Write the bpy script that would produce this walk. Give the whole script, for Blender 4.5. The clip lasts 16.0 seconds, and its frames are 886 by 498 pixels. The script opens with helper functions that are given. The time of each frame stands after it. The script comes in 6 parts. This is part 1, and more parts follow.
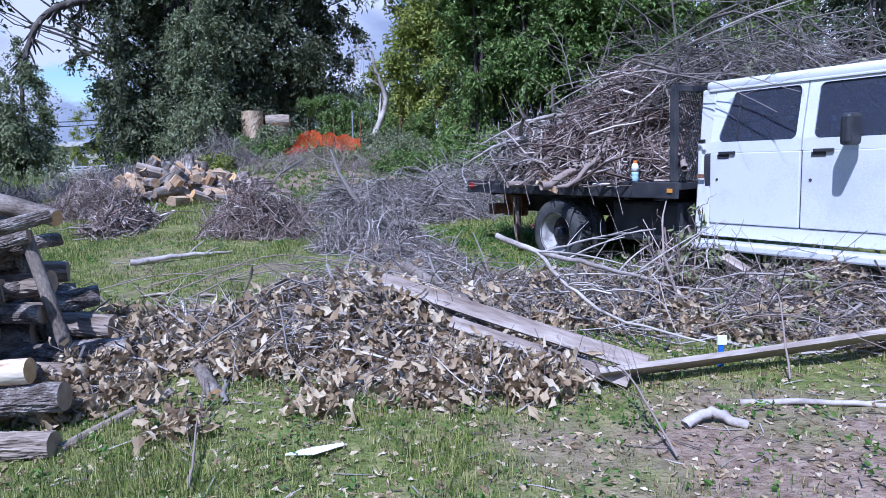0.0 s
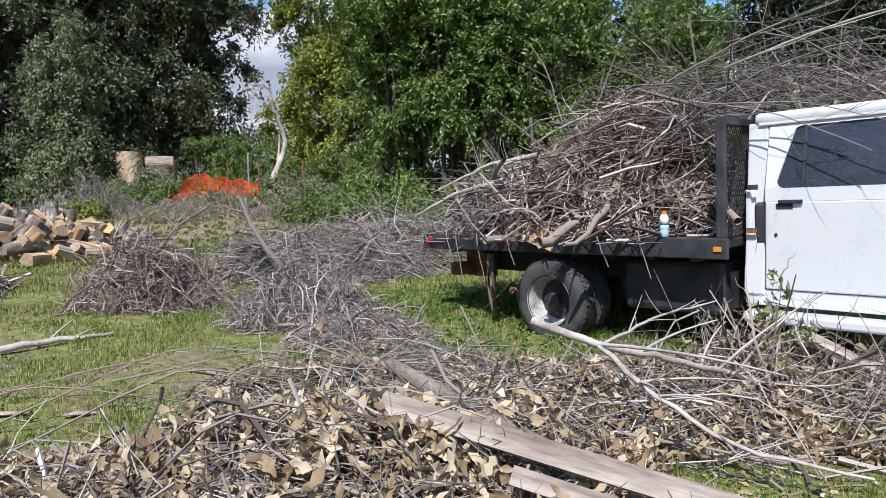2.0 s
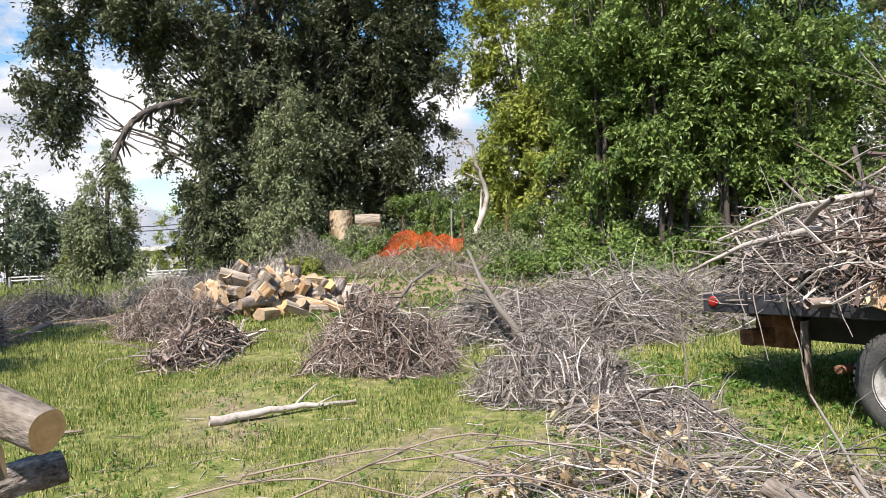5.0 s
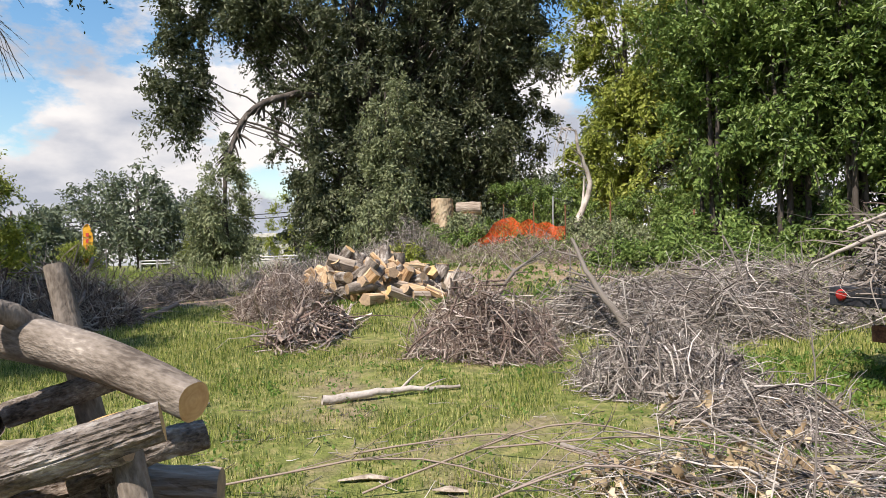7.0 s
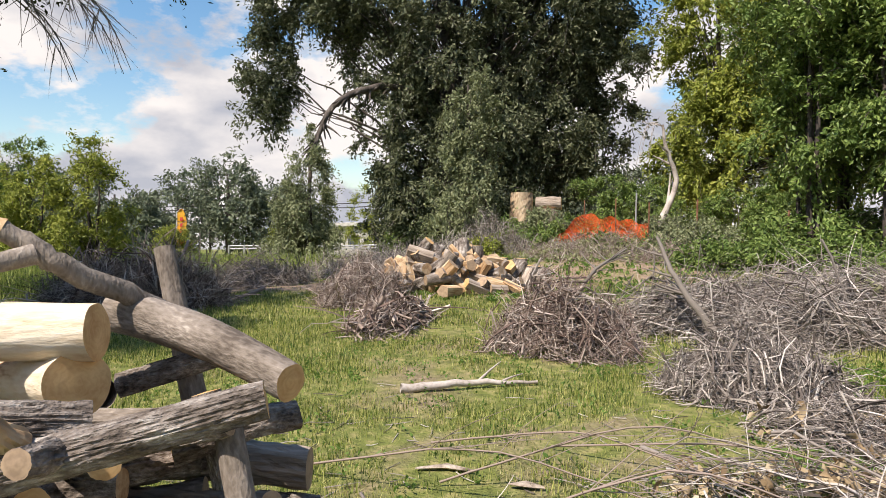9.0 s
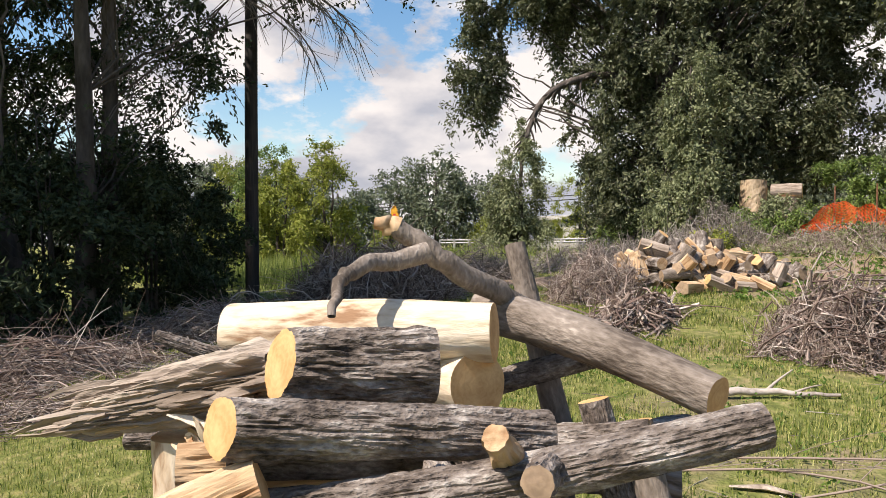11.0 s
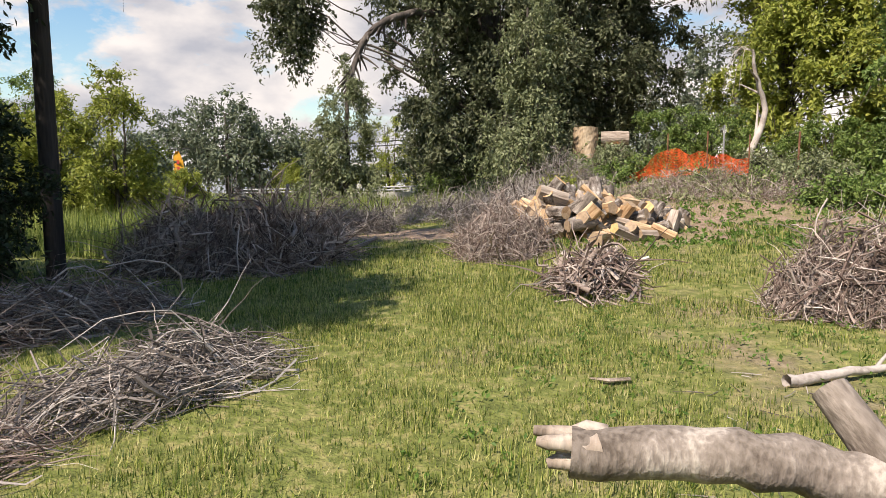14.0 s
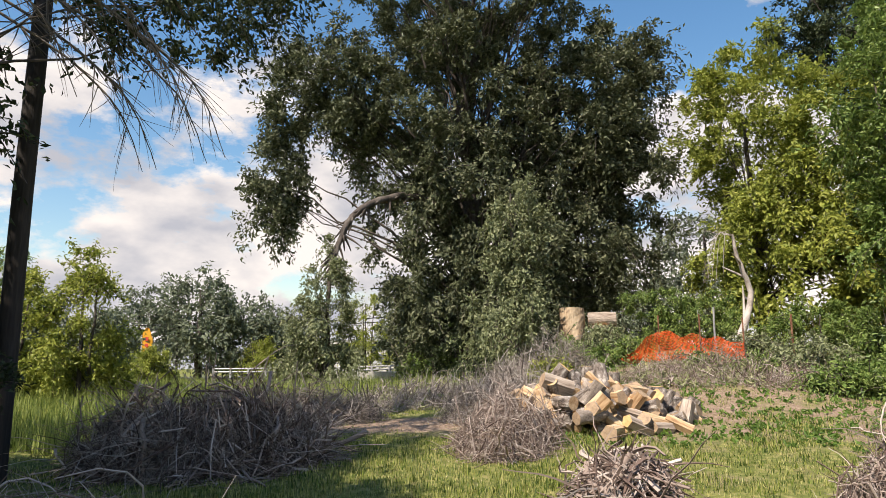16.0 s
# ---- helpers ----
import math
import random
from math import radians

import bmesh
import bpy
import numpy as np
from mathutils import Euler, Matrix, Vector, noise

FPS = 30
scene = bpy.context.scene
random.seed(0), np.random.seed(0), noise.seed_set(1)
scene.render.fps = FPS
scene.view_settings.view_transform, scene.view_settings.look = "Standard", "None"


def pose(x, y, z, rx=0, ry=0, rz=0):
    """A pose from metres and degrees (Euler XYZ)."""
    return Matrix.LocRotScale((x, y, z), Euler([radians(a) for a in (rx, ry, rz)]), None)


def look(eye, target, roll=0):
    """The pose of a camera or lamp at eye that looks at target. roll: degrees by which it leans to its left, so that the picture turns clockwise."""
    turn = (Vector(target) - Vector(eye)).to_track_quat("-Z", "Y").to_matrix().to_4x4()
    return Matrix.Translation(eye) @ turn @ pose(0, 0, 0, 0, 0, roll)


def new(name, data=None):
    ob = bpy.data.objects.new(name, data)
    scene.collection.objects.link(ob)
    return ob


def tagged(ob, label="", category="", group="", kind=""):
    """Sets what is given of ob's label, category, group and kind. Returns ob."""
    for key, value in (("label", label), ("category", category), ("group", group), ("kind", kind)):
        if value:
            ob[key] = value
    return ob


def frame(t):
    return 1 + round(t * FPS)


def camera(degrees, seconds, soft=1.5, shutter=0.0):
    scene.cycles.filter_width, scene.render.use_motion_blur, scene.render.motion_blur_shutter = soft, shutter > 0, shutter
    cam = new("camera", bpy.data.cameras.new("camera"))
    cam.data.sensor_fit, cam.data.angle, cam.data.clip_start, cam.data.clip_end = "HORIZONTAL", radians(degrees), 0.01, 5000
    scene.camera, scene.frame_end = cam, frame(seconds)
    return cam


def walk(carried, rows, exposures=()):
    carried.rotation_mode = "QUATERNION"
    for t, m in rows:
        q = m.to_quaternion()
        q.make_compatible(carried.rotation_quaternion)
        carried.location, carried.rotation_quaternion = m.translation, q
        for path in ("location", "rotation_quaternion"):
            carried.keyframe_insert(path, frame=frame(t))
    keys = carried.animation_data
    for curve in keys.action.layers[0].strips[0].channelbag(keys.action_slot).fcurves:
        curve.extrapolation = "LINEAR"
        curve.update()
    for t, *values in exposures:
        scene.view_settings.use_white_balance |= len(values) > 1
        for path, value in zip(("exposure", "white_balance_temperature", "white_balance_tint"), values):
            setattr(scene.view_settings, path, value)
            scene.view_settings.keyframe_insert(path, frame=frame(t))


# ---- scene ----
cam = camera(67.5, 16.0, soft=0.75)
ROWS = [
    (0.0, 0.135, 0.095, 1.506, 0.65, -7.71, 2.07),
    (0.5, -0.011, 0.611, 1.548, -2.93, -6.47, 3.52),
    (1.0, -0.246, 1.077, 1.587, -6.51, -5.50, 2.76),
    (1.5, -0.437, 1.500, 1.563, -8.13, -5.76, 1.48),
    (2.0, -0.603, 1.946, 1.574, -9.14, -4.20, 2.14),
    (2.5, -0.803, 2.292, 1.604, -12.38, -1.93, 3.29),
    (3.0, -0.968, 2.615, 1.607, -13.08, 0.70, 2.35),
    (3.5, -1.096, 2.827, 1.602, -10.63, 1.68, 3.06),
    (4.0, -1.212, 2.942, 1.611, -4.18, 1.05, 3.36),
    (4.5, -1.309, 2.999, 1.592, 1.89, 1.19, 2.93),
    (7.0, -1.404, 2.965, 1.593, 14.80, 0.48, 1.93),
    (7.5, -1.390, 2.940, 1.598, 16.75, 0.46, 2.00),
    (8.0, -1.409, 2.963, 1.593, 18.50, 0.35, 1.56),
    (10.5, -1.708, 2.838, 1.605, 31.30, -0.75, -0.27),
    (11.0, -2.075, 2.805, 1.608, 38.21, -0.51, 0.29),
    (11.5, -2.531, 2.787, 1.611, 42.67, -1.28, -1.74),
    (12.0, -3.015, 2.736, 1.611, 43.78, -3.41, 0.48),
    (12.5, -3.466, 2.870, 1.583, 38.25, -4.81, 0.19),
    (13.0, -3.905, 3.073, 1.593, 31.12, -5.50, -0.46),
    (13.5, -4.327, 3.275, 1.609, 21.69, -5.21, -0.03),
    (14.0, -4.641, 3.558, 1.640, 19.40, -5.15, 0.89),
    (14.5, -4.899, 3.887, 1.753, 16.20, 0.32, 0.68),
    (15.0, -5.145, 4.052, 1.785, 15.08, 5.41, 1.35),
    (15.5, -5.225, 4.118, 1.822, 16.13, 7.76, 1.39),
    (16.0, -5.237, 4.099, 1.820, 17.05, 9.95, 0.74),
]
walk(cam, [(t, pose(x, y, z, 90 + pitch, roll, yaw)) for t, x, y, z, yaw, pitch, roll in ROWS],
     exposures=[(0.0, 0.29, 4800, 23), (0.6, 0.29, 4900, 21), (1.0, 0.28, 5700, 15), (1.6, 0.3, 5850, 15), (2.6, 0.45, 6300, 12), (3.5, 0.64, 6550, 12), (4.5, 0.84, 6600, 12), (7.0, 0.6, 6850, 13), (12.0, 0.57, 7150, 16), (16.0, 0.62, 7250, 15)])

# ---- world, sun ----
SUN_AZ, SUN_EL = math.atan2(-0.38, -0.925), radians(54)
SUN_DIR = Vector((math.sin(SUN_AZ) * math.cos(SUN_EL), math.cos(SUN_AZ) * math.cos(SUN_EL), math.sin(SUN_EL)))
sun = new("sun", bpy.data.lights.new("sun", "SUN"))
sun.data.energy, sun.data.angle, sun.data.color = 5.0, radians(0.55), (1.0, 0.955, 0.88)
sun.matrix_world = look(SUN_DIR * 50, (0, 0, 0))

world = bpy.data.worlds.new("sky")
scene.world = world
world.use_nodes = True
wn, wl = world.node_tree.nodes, world.node_tree.links
wn.clear()
sky = wn.new("ShaderNodeTexSky")
sky.sky_type, sky.sun_disc, sky.sun_elevation, sky.sun_rotation = "NISHITA", False, SUN_EL, SUN_AZ
sky.air_density, sky.dust_density = 1.3, 0.6
coord = wn.new("ShaderNodeTexCoord")
stretch = wn.new("ShaderNodeMapping")
stretch.inputs["Scale"].default_value = (1, 1, 2.0)
stretch.inputs["Location"].default_value = (0.35, 0.12, 0.05)
cloud_noise = wn.new("ShaderNodeTexNoise")
cloud_noise.inputs["Scale"].default_value, cloud_noise.inputs["Detail"].default_value, cloud_noise.inputs["Roughness"].default_value = 3.1, 12, 0.6
cloud_edge = wn.new("ShaderNodeValToRGB")
cloud_edge.color_ramp.elements[0].position, cloud_edge.color_ramp.elements[1].position = 0.5, 0.56
grey_noise = wn.new("ShaderNodeTexNoise")
grey_noise.inputs["Scale"].default_value, grey_noise.inputs["Detail"].default_value = 5.5, 9
cloud_colour = wn.new("ShaderNodeValToRGB")
cloud_colour.color_ramp.elements[0].position, cloud_colour.color_ramp.elements[1].position = 0.38, 0.58
cloud_colour.color_ramp.elements[0].color, cloud_colour.color_ramp.elements[1].color = (5.0, 5.5, 6.5, 1), (9.6, 9.6, 9.7, 1)
sky_mix = wn.new("ShaderNodeMix")
sky_mix.data_type = "RGBA"
background = wn.new("ShaderNodeBackground")
background.inputs["Strength"].default_value = 0.068
world_out = wn.new("ShaderNodeOutputWorld")
wl.new(coord.outputs["Generated"], stretch.inputs["Vector"])
wl.new(stretch.outputs["Vector"], cloud_noise.inputs["Vector"])
wl.new(stretch.outputs["Vector"], grey_noise.inputs["Vector"])
split_dir = wn.new("ShaderNodeSeparateXYZ")
wl.new(coord.outputs["Generated"], split_dir.inputs["Vector"])
thin_up = wn.new("ShaderNodeMath")
thin_up.operation, thin_up.inputs[1].default_value, thin_up.inputs[2].default_value = "MULTIPLY_ADD", -0.55, 0.19
wl.new(split_dir.outputs["Z"], thin_up.inputs[0])
cover = wn.new("ShaderNodeMath")
cover.operation = "ADD"
wl.new(cloud_noise.outputs["Fac"], cover.inputs[0])
wl.new(thin_up.outputs[0], cover.inputs[1])
wl.new(cover.outputs[0], cloud_edge.inputs["Fac"])
deep = wn.new("ShaderNodeHueSaturation")
deep.inputs["Saturation"].default_value, deep.inputs["Value"].default_value = 1.35, 1.75
wl.new(sky.outputs["Color"], deep.inputs["Color"])
wl.new(grey_noise.outputs["Fac"], cloud_colour.inputs["Fac"])
wl.new(cloud_edge.outputs["Color"], sky_mix.inputs["Factor"])
wl.new(deep.outputs["Color"], sky_mix.inputs[6])
wl.new(cloud_colour.outputs["Color"], sky_mix.inputs[7])
wl.new(sky_mix.outputs[2], background.inputs["Color"])
wl.new(background.outputs["Background"], world_out.inputs["Surface"])


# ---- materials ----
def material(name, colours, scale=6.0, rough=0.8, bump=0.3, bump_scale=None, metal=0.0, island=0.0, stretch_xyz=(1, 1, 1),
             translucent=0.0, coat=0.0, detail=6, spec=0.35):
    """Noise between colours, with finer grain on top and bump; island mixes in a random value for each joined piece."""
    m = bpy.data.materials.new(name)
    m.use_nodes = True
    n, l = m.node_tree.nodes, m.node_tree.links
    p = n["Principled BSDF"]
    tc, mp = n.new("ShaderNodeTexCoord"), n.new("ShaderNodeMapping")
    mp.inputs["Scale"].default_value = stretch_xyz
    l.new(tc.outputs["Object"], mp.inputs["Vector"])
    a, b = n.new("ShaderNodeTexNoise"), n.new("ShaderNodeTexNoise")
    a.inputs["Scale"].default_value, a.inputs["Detail"].default_value = scale, detail
    b.inputs["Scale"].default_value, b.inputs["Detail"].default_value = bump_scale or scale * 9, 4
    l.new(mp.outputs["Vector"], a.inputs["Vector"])
    l.new(mp.outputs["Vector"], b.inputs["Vector"])
    mixv = n.new("ShaderNodeMath")
    mixv.operation = "MULTIPLY_ADD"
    mixv.inputs[1].default_value = 0.35
    l.new(b.outputs["Fac"], mixv.inputs[0])
    scaled = n.new("ShaderNodeMath")
    scaled.operation, scaled.inputs[1].default_value = "MULTIPLY", 0.65
    l.new(a.outputs["Fac"], scaled.inputs[0])
    l.new(scaled.outputs[0], mixv.inputs[2])
    value = mixv.outputs[0]
    if island:
        geo, im = n.new("ShaderNodeNewGeometry"), n.new("ShaderNodeMix")
        im.inputs["Factor"].default_value = island
        l.new(value, im.inputs[2])
        l.new(geo.outputs["Random Per Island"], im.inputs[3])
        value = im.outputs[0]
    ramp = n.new("ShaderNodeValToRGB")
    lo, hi = (0.04, 0.96) if island > 0.5 else (0.37, 0.63)
    while len(ramp.color_ramp.elements) < len(colours):
        ramp.color_ramp.elements.new(0.5)
    for i, c in enumerate(colours):
        ramp.color_ramp.elements[i].position = lo + (hi - lo) * i / max(1, len(colours) - 1)
        ramp.color_ramp.elements[i].color = (*c, 1)
    l.new(value, ramp.inputs["Fac"])
    l.new(ramp.outputs["Color"], p.inputs["Base Color"])
    p.inputs["Roughness"].default_value, p.inputs["Metallic"].default_value = rough, metal
    p.inputs["Specular IOR Level"].default_value = spec
    p.inputs["Coat Weight"].default_value = coat
    if bump:
        bp = n.new("ShaderNodeBump")
        bp.inputs["Strength"].default_value, bp.inputs["Distance"].default_value = bump, 0.02
        l.new(b.outputs["Fac"], bp.inputs["Height"])
        l.new(bp.outputs["Normal"], p.inputs["Normal"])
    if translucent:
        tr, ms = n.new("ShaderNodeBsdfTranslucent"), n.new("ShaderNodeMixShader")
        ms.inputs["Fac"].default_value = translucent
        l.new(ramp.outputs["Color"], tr.inputs["Color"])
        l.new(p.outputs["BSDF"], ms.inputs[1])
        l.new(tr.outputs["BSDF"], ms.inputs[2])
        l.new(ms.outputs["Shader"], n["Material Output"].inputs["Surface"])
    return m


def end_grain_material(name, light, dark):
    """Sawn wood with growth rings round the log's own axis, saw marks and radial checks."""
    m = bpy.data.materials.new(name)
    m.use_nodes = True
    n, l = m.node_tree.nodes, m.node_tree.links
    p = n["Principled BSDF"]
    tc, w, no = n.new("ShaderNodeTexCoord"), n.new("ShaderNodeTexWave"), n.new("ShaderNodeTexNoise")
    w.wave_type, w.rings_direction = "RINGS", "Z"
    w.inputs["Scale"].default_value, w.inputs["Distortion"].default_value = 17, 7
    w.inputs["Detail"].default_value, w.inputs["Detail Scale"].default_value = 2, 3
    no.inputs["Scale"].default_value, no.inputs["Detail"].default_value = 14, 7
    l.new(tc.outputs["Object"], w.inputs["Vector"])
    l.new(tc.outputs["Object"], no.inputs["Vector"])
    mx = n.new("ShaderNodeMix")
    mx.inputs["Factor"].default_value = 0.92
    l.new(w.outputs["Fac"], mx.inputs[2])
    l.new(no.outputs["Fac"], mx.inputs[3])
    r = n.new("ShaderNodeValToRGB")
    r.color_ramp.elements[0].position, r.color_ramp.elements[1].position = 0.25, 0.65
    r.color_ramp.elements[0].color, r.color_ramp.elements[1].color = (*dark, 1), (*light, 1)
    l.new(mx.outputs[0], r.inputs["Fac"])
    l.new(r.outputs["Color"], p.inputs["Base Color"])
    p.inputs["Roughness"].default_value = 0.8
    bp = n.new("ShaderNodeBump")
    bp.inputs["Strength"].default_value, bp.inputs["Distance"].default_value = 0.35, 0.01
    l.new(no.outputs["Fac"], bp.inputs["Height"])
    l.new(bp.outputs["Normal"], p.inputs["Normal"])
    return m


MAT_BARK = material("furrowed_bark", [(0.04, 0.031, 0.025), (0.14, 0.112, 0.092), (0.24, 0.205, 0.178), (0.46, 0.42, 0.375)], 13, 0.95, 0.9, 90, stretch_xyz=(1, 1, 0.55))
MAT_GREYBARK = material("smooth_grey_bark", [(0.09, 0.07, 0.054), (0.18, 0.148, 0.12), (0.25, 0.21, 0.175), (0.42, 0.37, 0.315)], 6, 0.88, 0.45, 70, stretch_xyz=(1, 1, 0.4))
MAT_PEELED = material("peeled_wood", [(0.30, 0.17, 0.09), (0.62, 0.49, 0.34), (0.72, 0.62, 0.47), (0.78, 0.70, 0.57)], 9, 0.75, 0.3, 50, stretch_xyz=(1, 1, 0.3))
MAT_WEATHERED = material("weathered_wood", [(0.12, 0.09, 0.065), (0.30, 0.24, 0.19), (0.46, 0.39, 0.32)], 9, 0.9, 0.7, 45, stretch_xyz=(1, 1, 0.12))
MAT_SPLIT = material("split_wood", [(0.26, 0.14, 0.065), (0.46, 0.31, 0.175), (0.62, 0.47, 0.30)], 8, 0.8, 0.5, 40, stretch_xyz=(1, 1, 0.15))
MAT_END = end_grain_material("sawn_end", (0.66, 0.43, 0.20), (0.44, 0.23, 0.08))
MAT_END_OLD = end_grain_material("weathered_sawn_end", (0.42, 0.30, 0.19), (0.19, 0.13, 0.085))
MAT_TWIG = material("grey_twigs", [(0.05, 0.04, 0.034), (0.13, 0.108, 0.094), (0.30, 0.26, 0.23), (0.60, 0.55, 0.50)], 2.5, 0.9, 0.2, 60, island=0.75)
MAT_TWIG_RED = material("reddish_twigs", [(0.055, 0.037, 0.030), (0.145, 0.10, 0.082), (0.32, 0.255, 0.215), (0.60, 0.53, 0.47)], 2.5, 0.9, 0.2, 60, island=0.75)
MAT_TWIG_DARK = material("dark_twigs", [(0.05, 0.042, 0.036), (0.14, 0.118, 0.10), (0.36, 0.32, 0.285)], 2.5, 0.9, 0.2, 60, island=0.75)
MAT_DRYLEAF = material("dry_leaves", [(0.13, 0.085, 0.048), (0.33, 0.235, 0.135), (0.52, 0.41, 0.26), (0.68, 0.59, 0.43)], 5, 0.75, 0.2, 40, island=0.8, translucent=0.2)
MAT_WILTED = material("wilted_leaves", [(0.13, 0.16, 0.06), (0.26, 0.28, 0.13), (0.42, 0.40, 0.24)], 5, 0.75, 0.2, 40, island=0.8, translucent=0.25)
MAT_PLANK = material("weathered_boards", [(0.16, 0.12, 0.095), (0.30, 0.245, 0.205), (0.46, 0.40, 0.345)], 4, 0.85, 0.5, 40, stretch_xyz=(0.15, 1, 1))
MAT_GRASS = material("grass_blades", [(0.05, 0.09, 0.014), (0.14, 0.205, 0.03), (0.28, 0.325, 0.06), (0.46, 0.44, 0.16)], 2.4, 0.55, 0, island=0.5, translucent=0.35)
MAT_WEED = material("weed_leaves", [(0.05, 0.11, 0.02), (0.11, 0.20, 0.035), (0.20, 0.29, 0.06)], 1.0, 0.55, 0, island=0.7, translucent=0.35)
MAT_TALLWEED = material("tall_weeds", [(0.10, 0.15, 0.03), (0.22, 0.28, 0.06), (0.40, 0.44, 0.13)], 0.6, 0.55, 0, island=0.5, translucent=0.4)
MAT_STRAW = material("straw_blades", [(0.20, 0.17, 0.075), (0.38, 0.33, 0.16), (0.56, 0.50, 0.28)], 1.6, 0.7, 0, island=0.7, translucent=0.2)
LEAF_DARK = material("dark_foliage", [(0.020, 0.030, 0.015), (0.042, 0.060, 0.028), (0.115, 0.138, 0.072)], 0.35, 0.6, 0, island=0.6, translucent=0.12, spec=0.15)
LEAF_OLD = material("old_tree_foliage", [(0.036, 0.045, 0.024), (0.10, 0.117, 0.06), (0.27, 0.28, 0.17)], 0.45, 0.5, 0, island=0.55, translucent=0.2, spec=0.25)
LEAF_GREY = material("grey_green_foliage", [(0.085, 0.105, 0.052), (0.21, 0.24, 0.12), (0.40, 0.42, 0.25)], 0.35, 0.5, 0, island=0.6, translucent=0.25, spec=0.25)
LEAF_GREEN = material("green_foliage", [(0.042, 0.085, 0.02), (0.15, 0.225, 0.055), (0.36, 0.44, 0.14)], 0.3, 0.42, 0, island=0.55, translucent=0.28, spec=0.3)
LEAF_LIME = material("yellow_green_foliage", [(0.09, 0.125, 0.026), (0.26, 0.30, 0.055), (0.48, 0.48, 0.12)], 0.3, 0.45, 0, island=0.55, translucent=0.35, spec=0.25)
# leaf colour of the distant trees lightened and greyed to paint in haze
LEAF_FAR_HAZE = material("hazy_far_foliage", [(0.08, 0.105, 0.068), (0.15, 0.18, 0.115), (0.25, 0.28, 0.18)], 0.2, 0.7, 0, island=0.55, translucent=0.2)
MAT_WHITE = material("white_vehicle_paint", [(0.58, 0.59, 0.61), (0.68, 0.69, 0.70), (0.64, 0.64, 0.63)], 2.0, 0.32, 0.02, 80, coat=0.4, spec=0.5)
MAT_BLACKSTEEL = material("black_painted_steel", [(0.018, 0.019, 0.024), (0.035, 0.036, 0.042), (0.06, 0.055, 0.055)], 5, 0.55, 0.15, 60, spec=0.5)
MAT_RUBBER = material("tyre_rubber", [(0.035, 0.035, 0.036), (0.06, 0.06, 0.06), (0.09, 0.085, 0.08)], 6, 0.85, 0.3, 80)
MAT_RIM = material("dusty_white_rim", [(0.20, 0.19, 0.18), (0.36, 0.345, 0.33), (0.48, 0.465, 0.44)], 7, 0.6, 0.2, 60)
MAT_CHROME = material("worn_chrome", [(0.5, 0.5, 0.5), (0.65, 0.65, 0.66)], 8, 0.25, 0.05, 60, metal=1.0)
MAT_RED = material("red_lens", [(0.32, 0.02, 0.02), (0.45, 0.04, 0.03)], 8, 0.25, 0.05, 60)
MAT_AMBER = material("amber_lens", [(0.55, 0.22, 0.03), (0.65, 0.3, 0.05)], 8, 0.25, 0.05, 60)
MAT_RUST = material("rusty_steel", [(0.08, 0.035, 0.02), (0.20, 0.09, 0.05), (0.30, 0.17, 0.10)], 8, 0.85, 0.5, 60)
MAT_NET = material("orange_safety_netting", [(0.75, 0.10, 0.02), (0.85, 0.16, 0.04)], 5, 0.6, 0, translucent=0.35)
MAT_POLE = material("dark_utility_pole", [(0.02, 0.017, 0.015), (0.04, 0.034, 0.03), (0.07, 0.058, 0.05)], 3, 0.9, 0.4, 30, stretch_xyz=(1, 1, 0.1))
MAT_CONCRETE = material("pale_concrete", [(0.36, 0.34, 0.31), (0.46, 0.44, 0.40), (0.55, 0.53, 0.49)], 3, 0.9, 0.2, 30)
MAT_ASPHALT = material("asphalt", [(0.09, 0.09, 0.09), (0.13, 0.13, 0.13)], 2, 0.9, 0.2, 60)
MAT_GALV = material("galvanised_rail", [(0.30, 0.30, 0.30), (0.42, 0.42, 0.41)], 3, 0.6, 0.1, 40, metal=0.3)
MAT_WIRE = material("cable", [(0.03, 0.03, 0.03), (0.05, 0.05, 0.05)], 3, 0.7, 0)
MAT_YELLOW = material("yellow_banner", [(0.85, 0.42, 0.03), (0.90, 0.52, 0.06)], 2, 0.7, 0, translucent=0.3)
MAT_REDPAINT = material("red_paint", [(0.45, 0.05, 0.04), (0.52, 0.07, 0.05)], 2, 0.4, 0)
MAT_BLUE = material("blue_plastic", [(0.03, 0.12, 0.5), (0.05, 0.16, 0.6)], 5, 0.4, 0)
MAT_WHITEPLASTIC = material("white_plastic", [(0.72, 0.72, 0.7), (0.82, 0.82, 0.8)], 5, 0.45, 0)
MAT_ORANGECAP = material("orange_cap", [(0.75, 0.2, 0.03), (0.8, 0.25, 0.05)], 5, 0.4, 0)
MAT_DRINK = material("pale_blue_drink", [(0.35, 0.55, 0.68), (0.45, 0.62, 0.72)], 5, 0.2, 0)
MAT_TREEBARK = material("tree_bark", [(0.04, 0.033, 0.027), (0.085, 0.07, 0.06), (0.15, 0.128, 0.11)], 2.5, 0.95, 0.7, 14, stretch_xyz=(1, 1, 0.3))
MAT_STUMP = material("stripped_stump_wood", [(0.16, 0.11, 0.07), (0.42, 0.31, 0.20), (0.58, 0.46, 0.32)], 2.2, 0.85, 0.5, 20, stretch_xyz=(1, 1, 0.35))
MAT_DEADWOOD = material("bleached_deadwood", [(0.26, 0.22, 0.19), (0.42, 0.37, 0.33), (0.52, 0.47, 0.42)], 3, 0.9, 0.3, 30)
MAT_BRICKRED = material("far_brick", [(0.22, 0.10, 0.07), (0.30, 0.15, 0.10)], 2, 0.9, 0.2, 30)


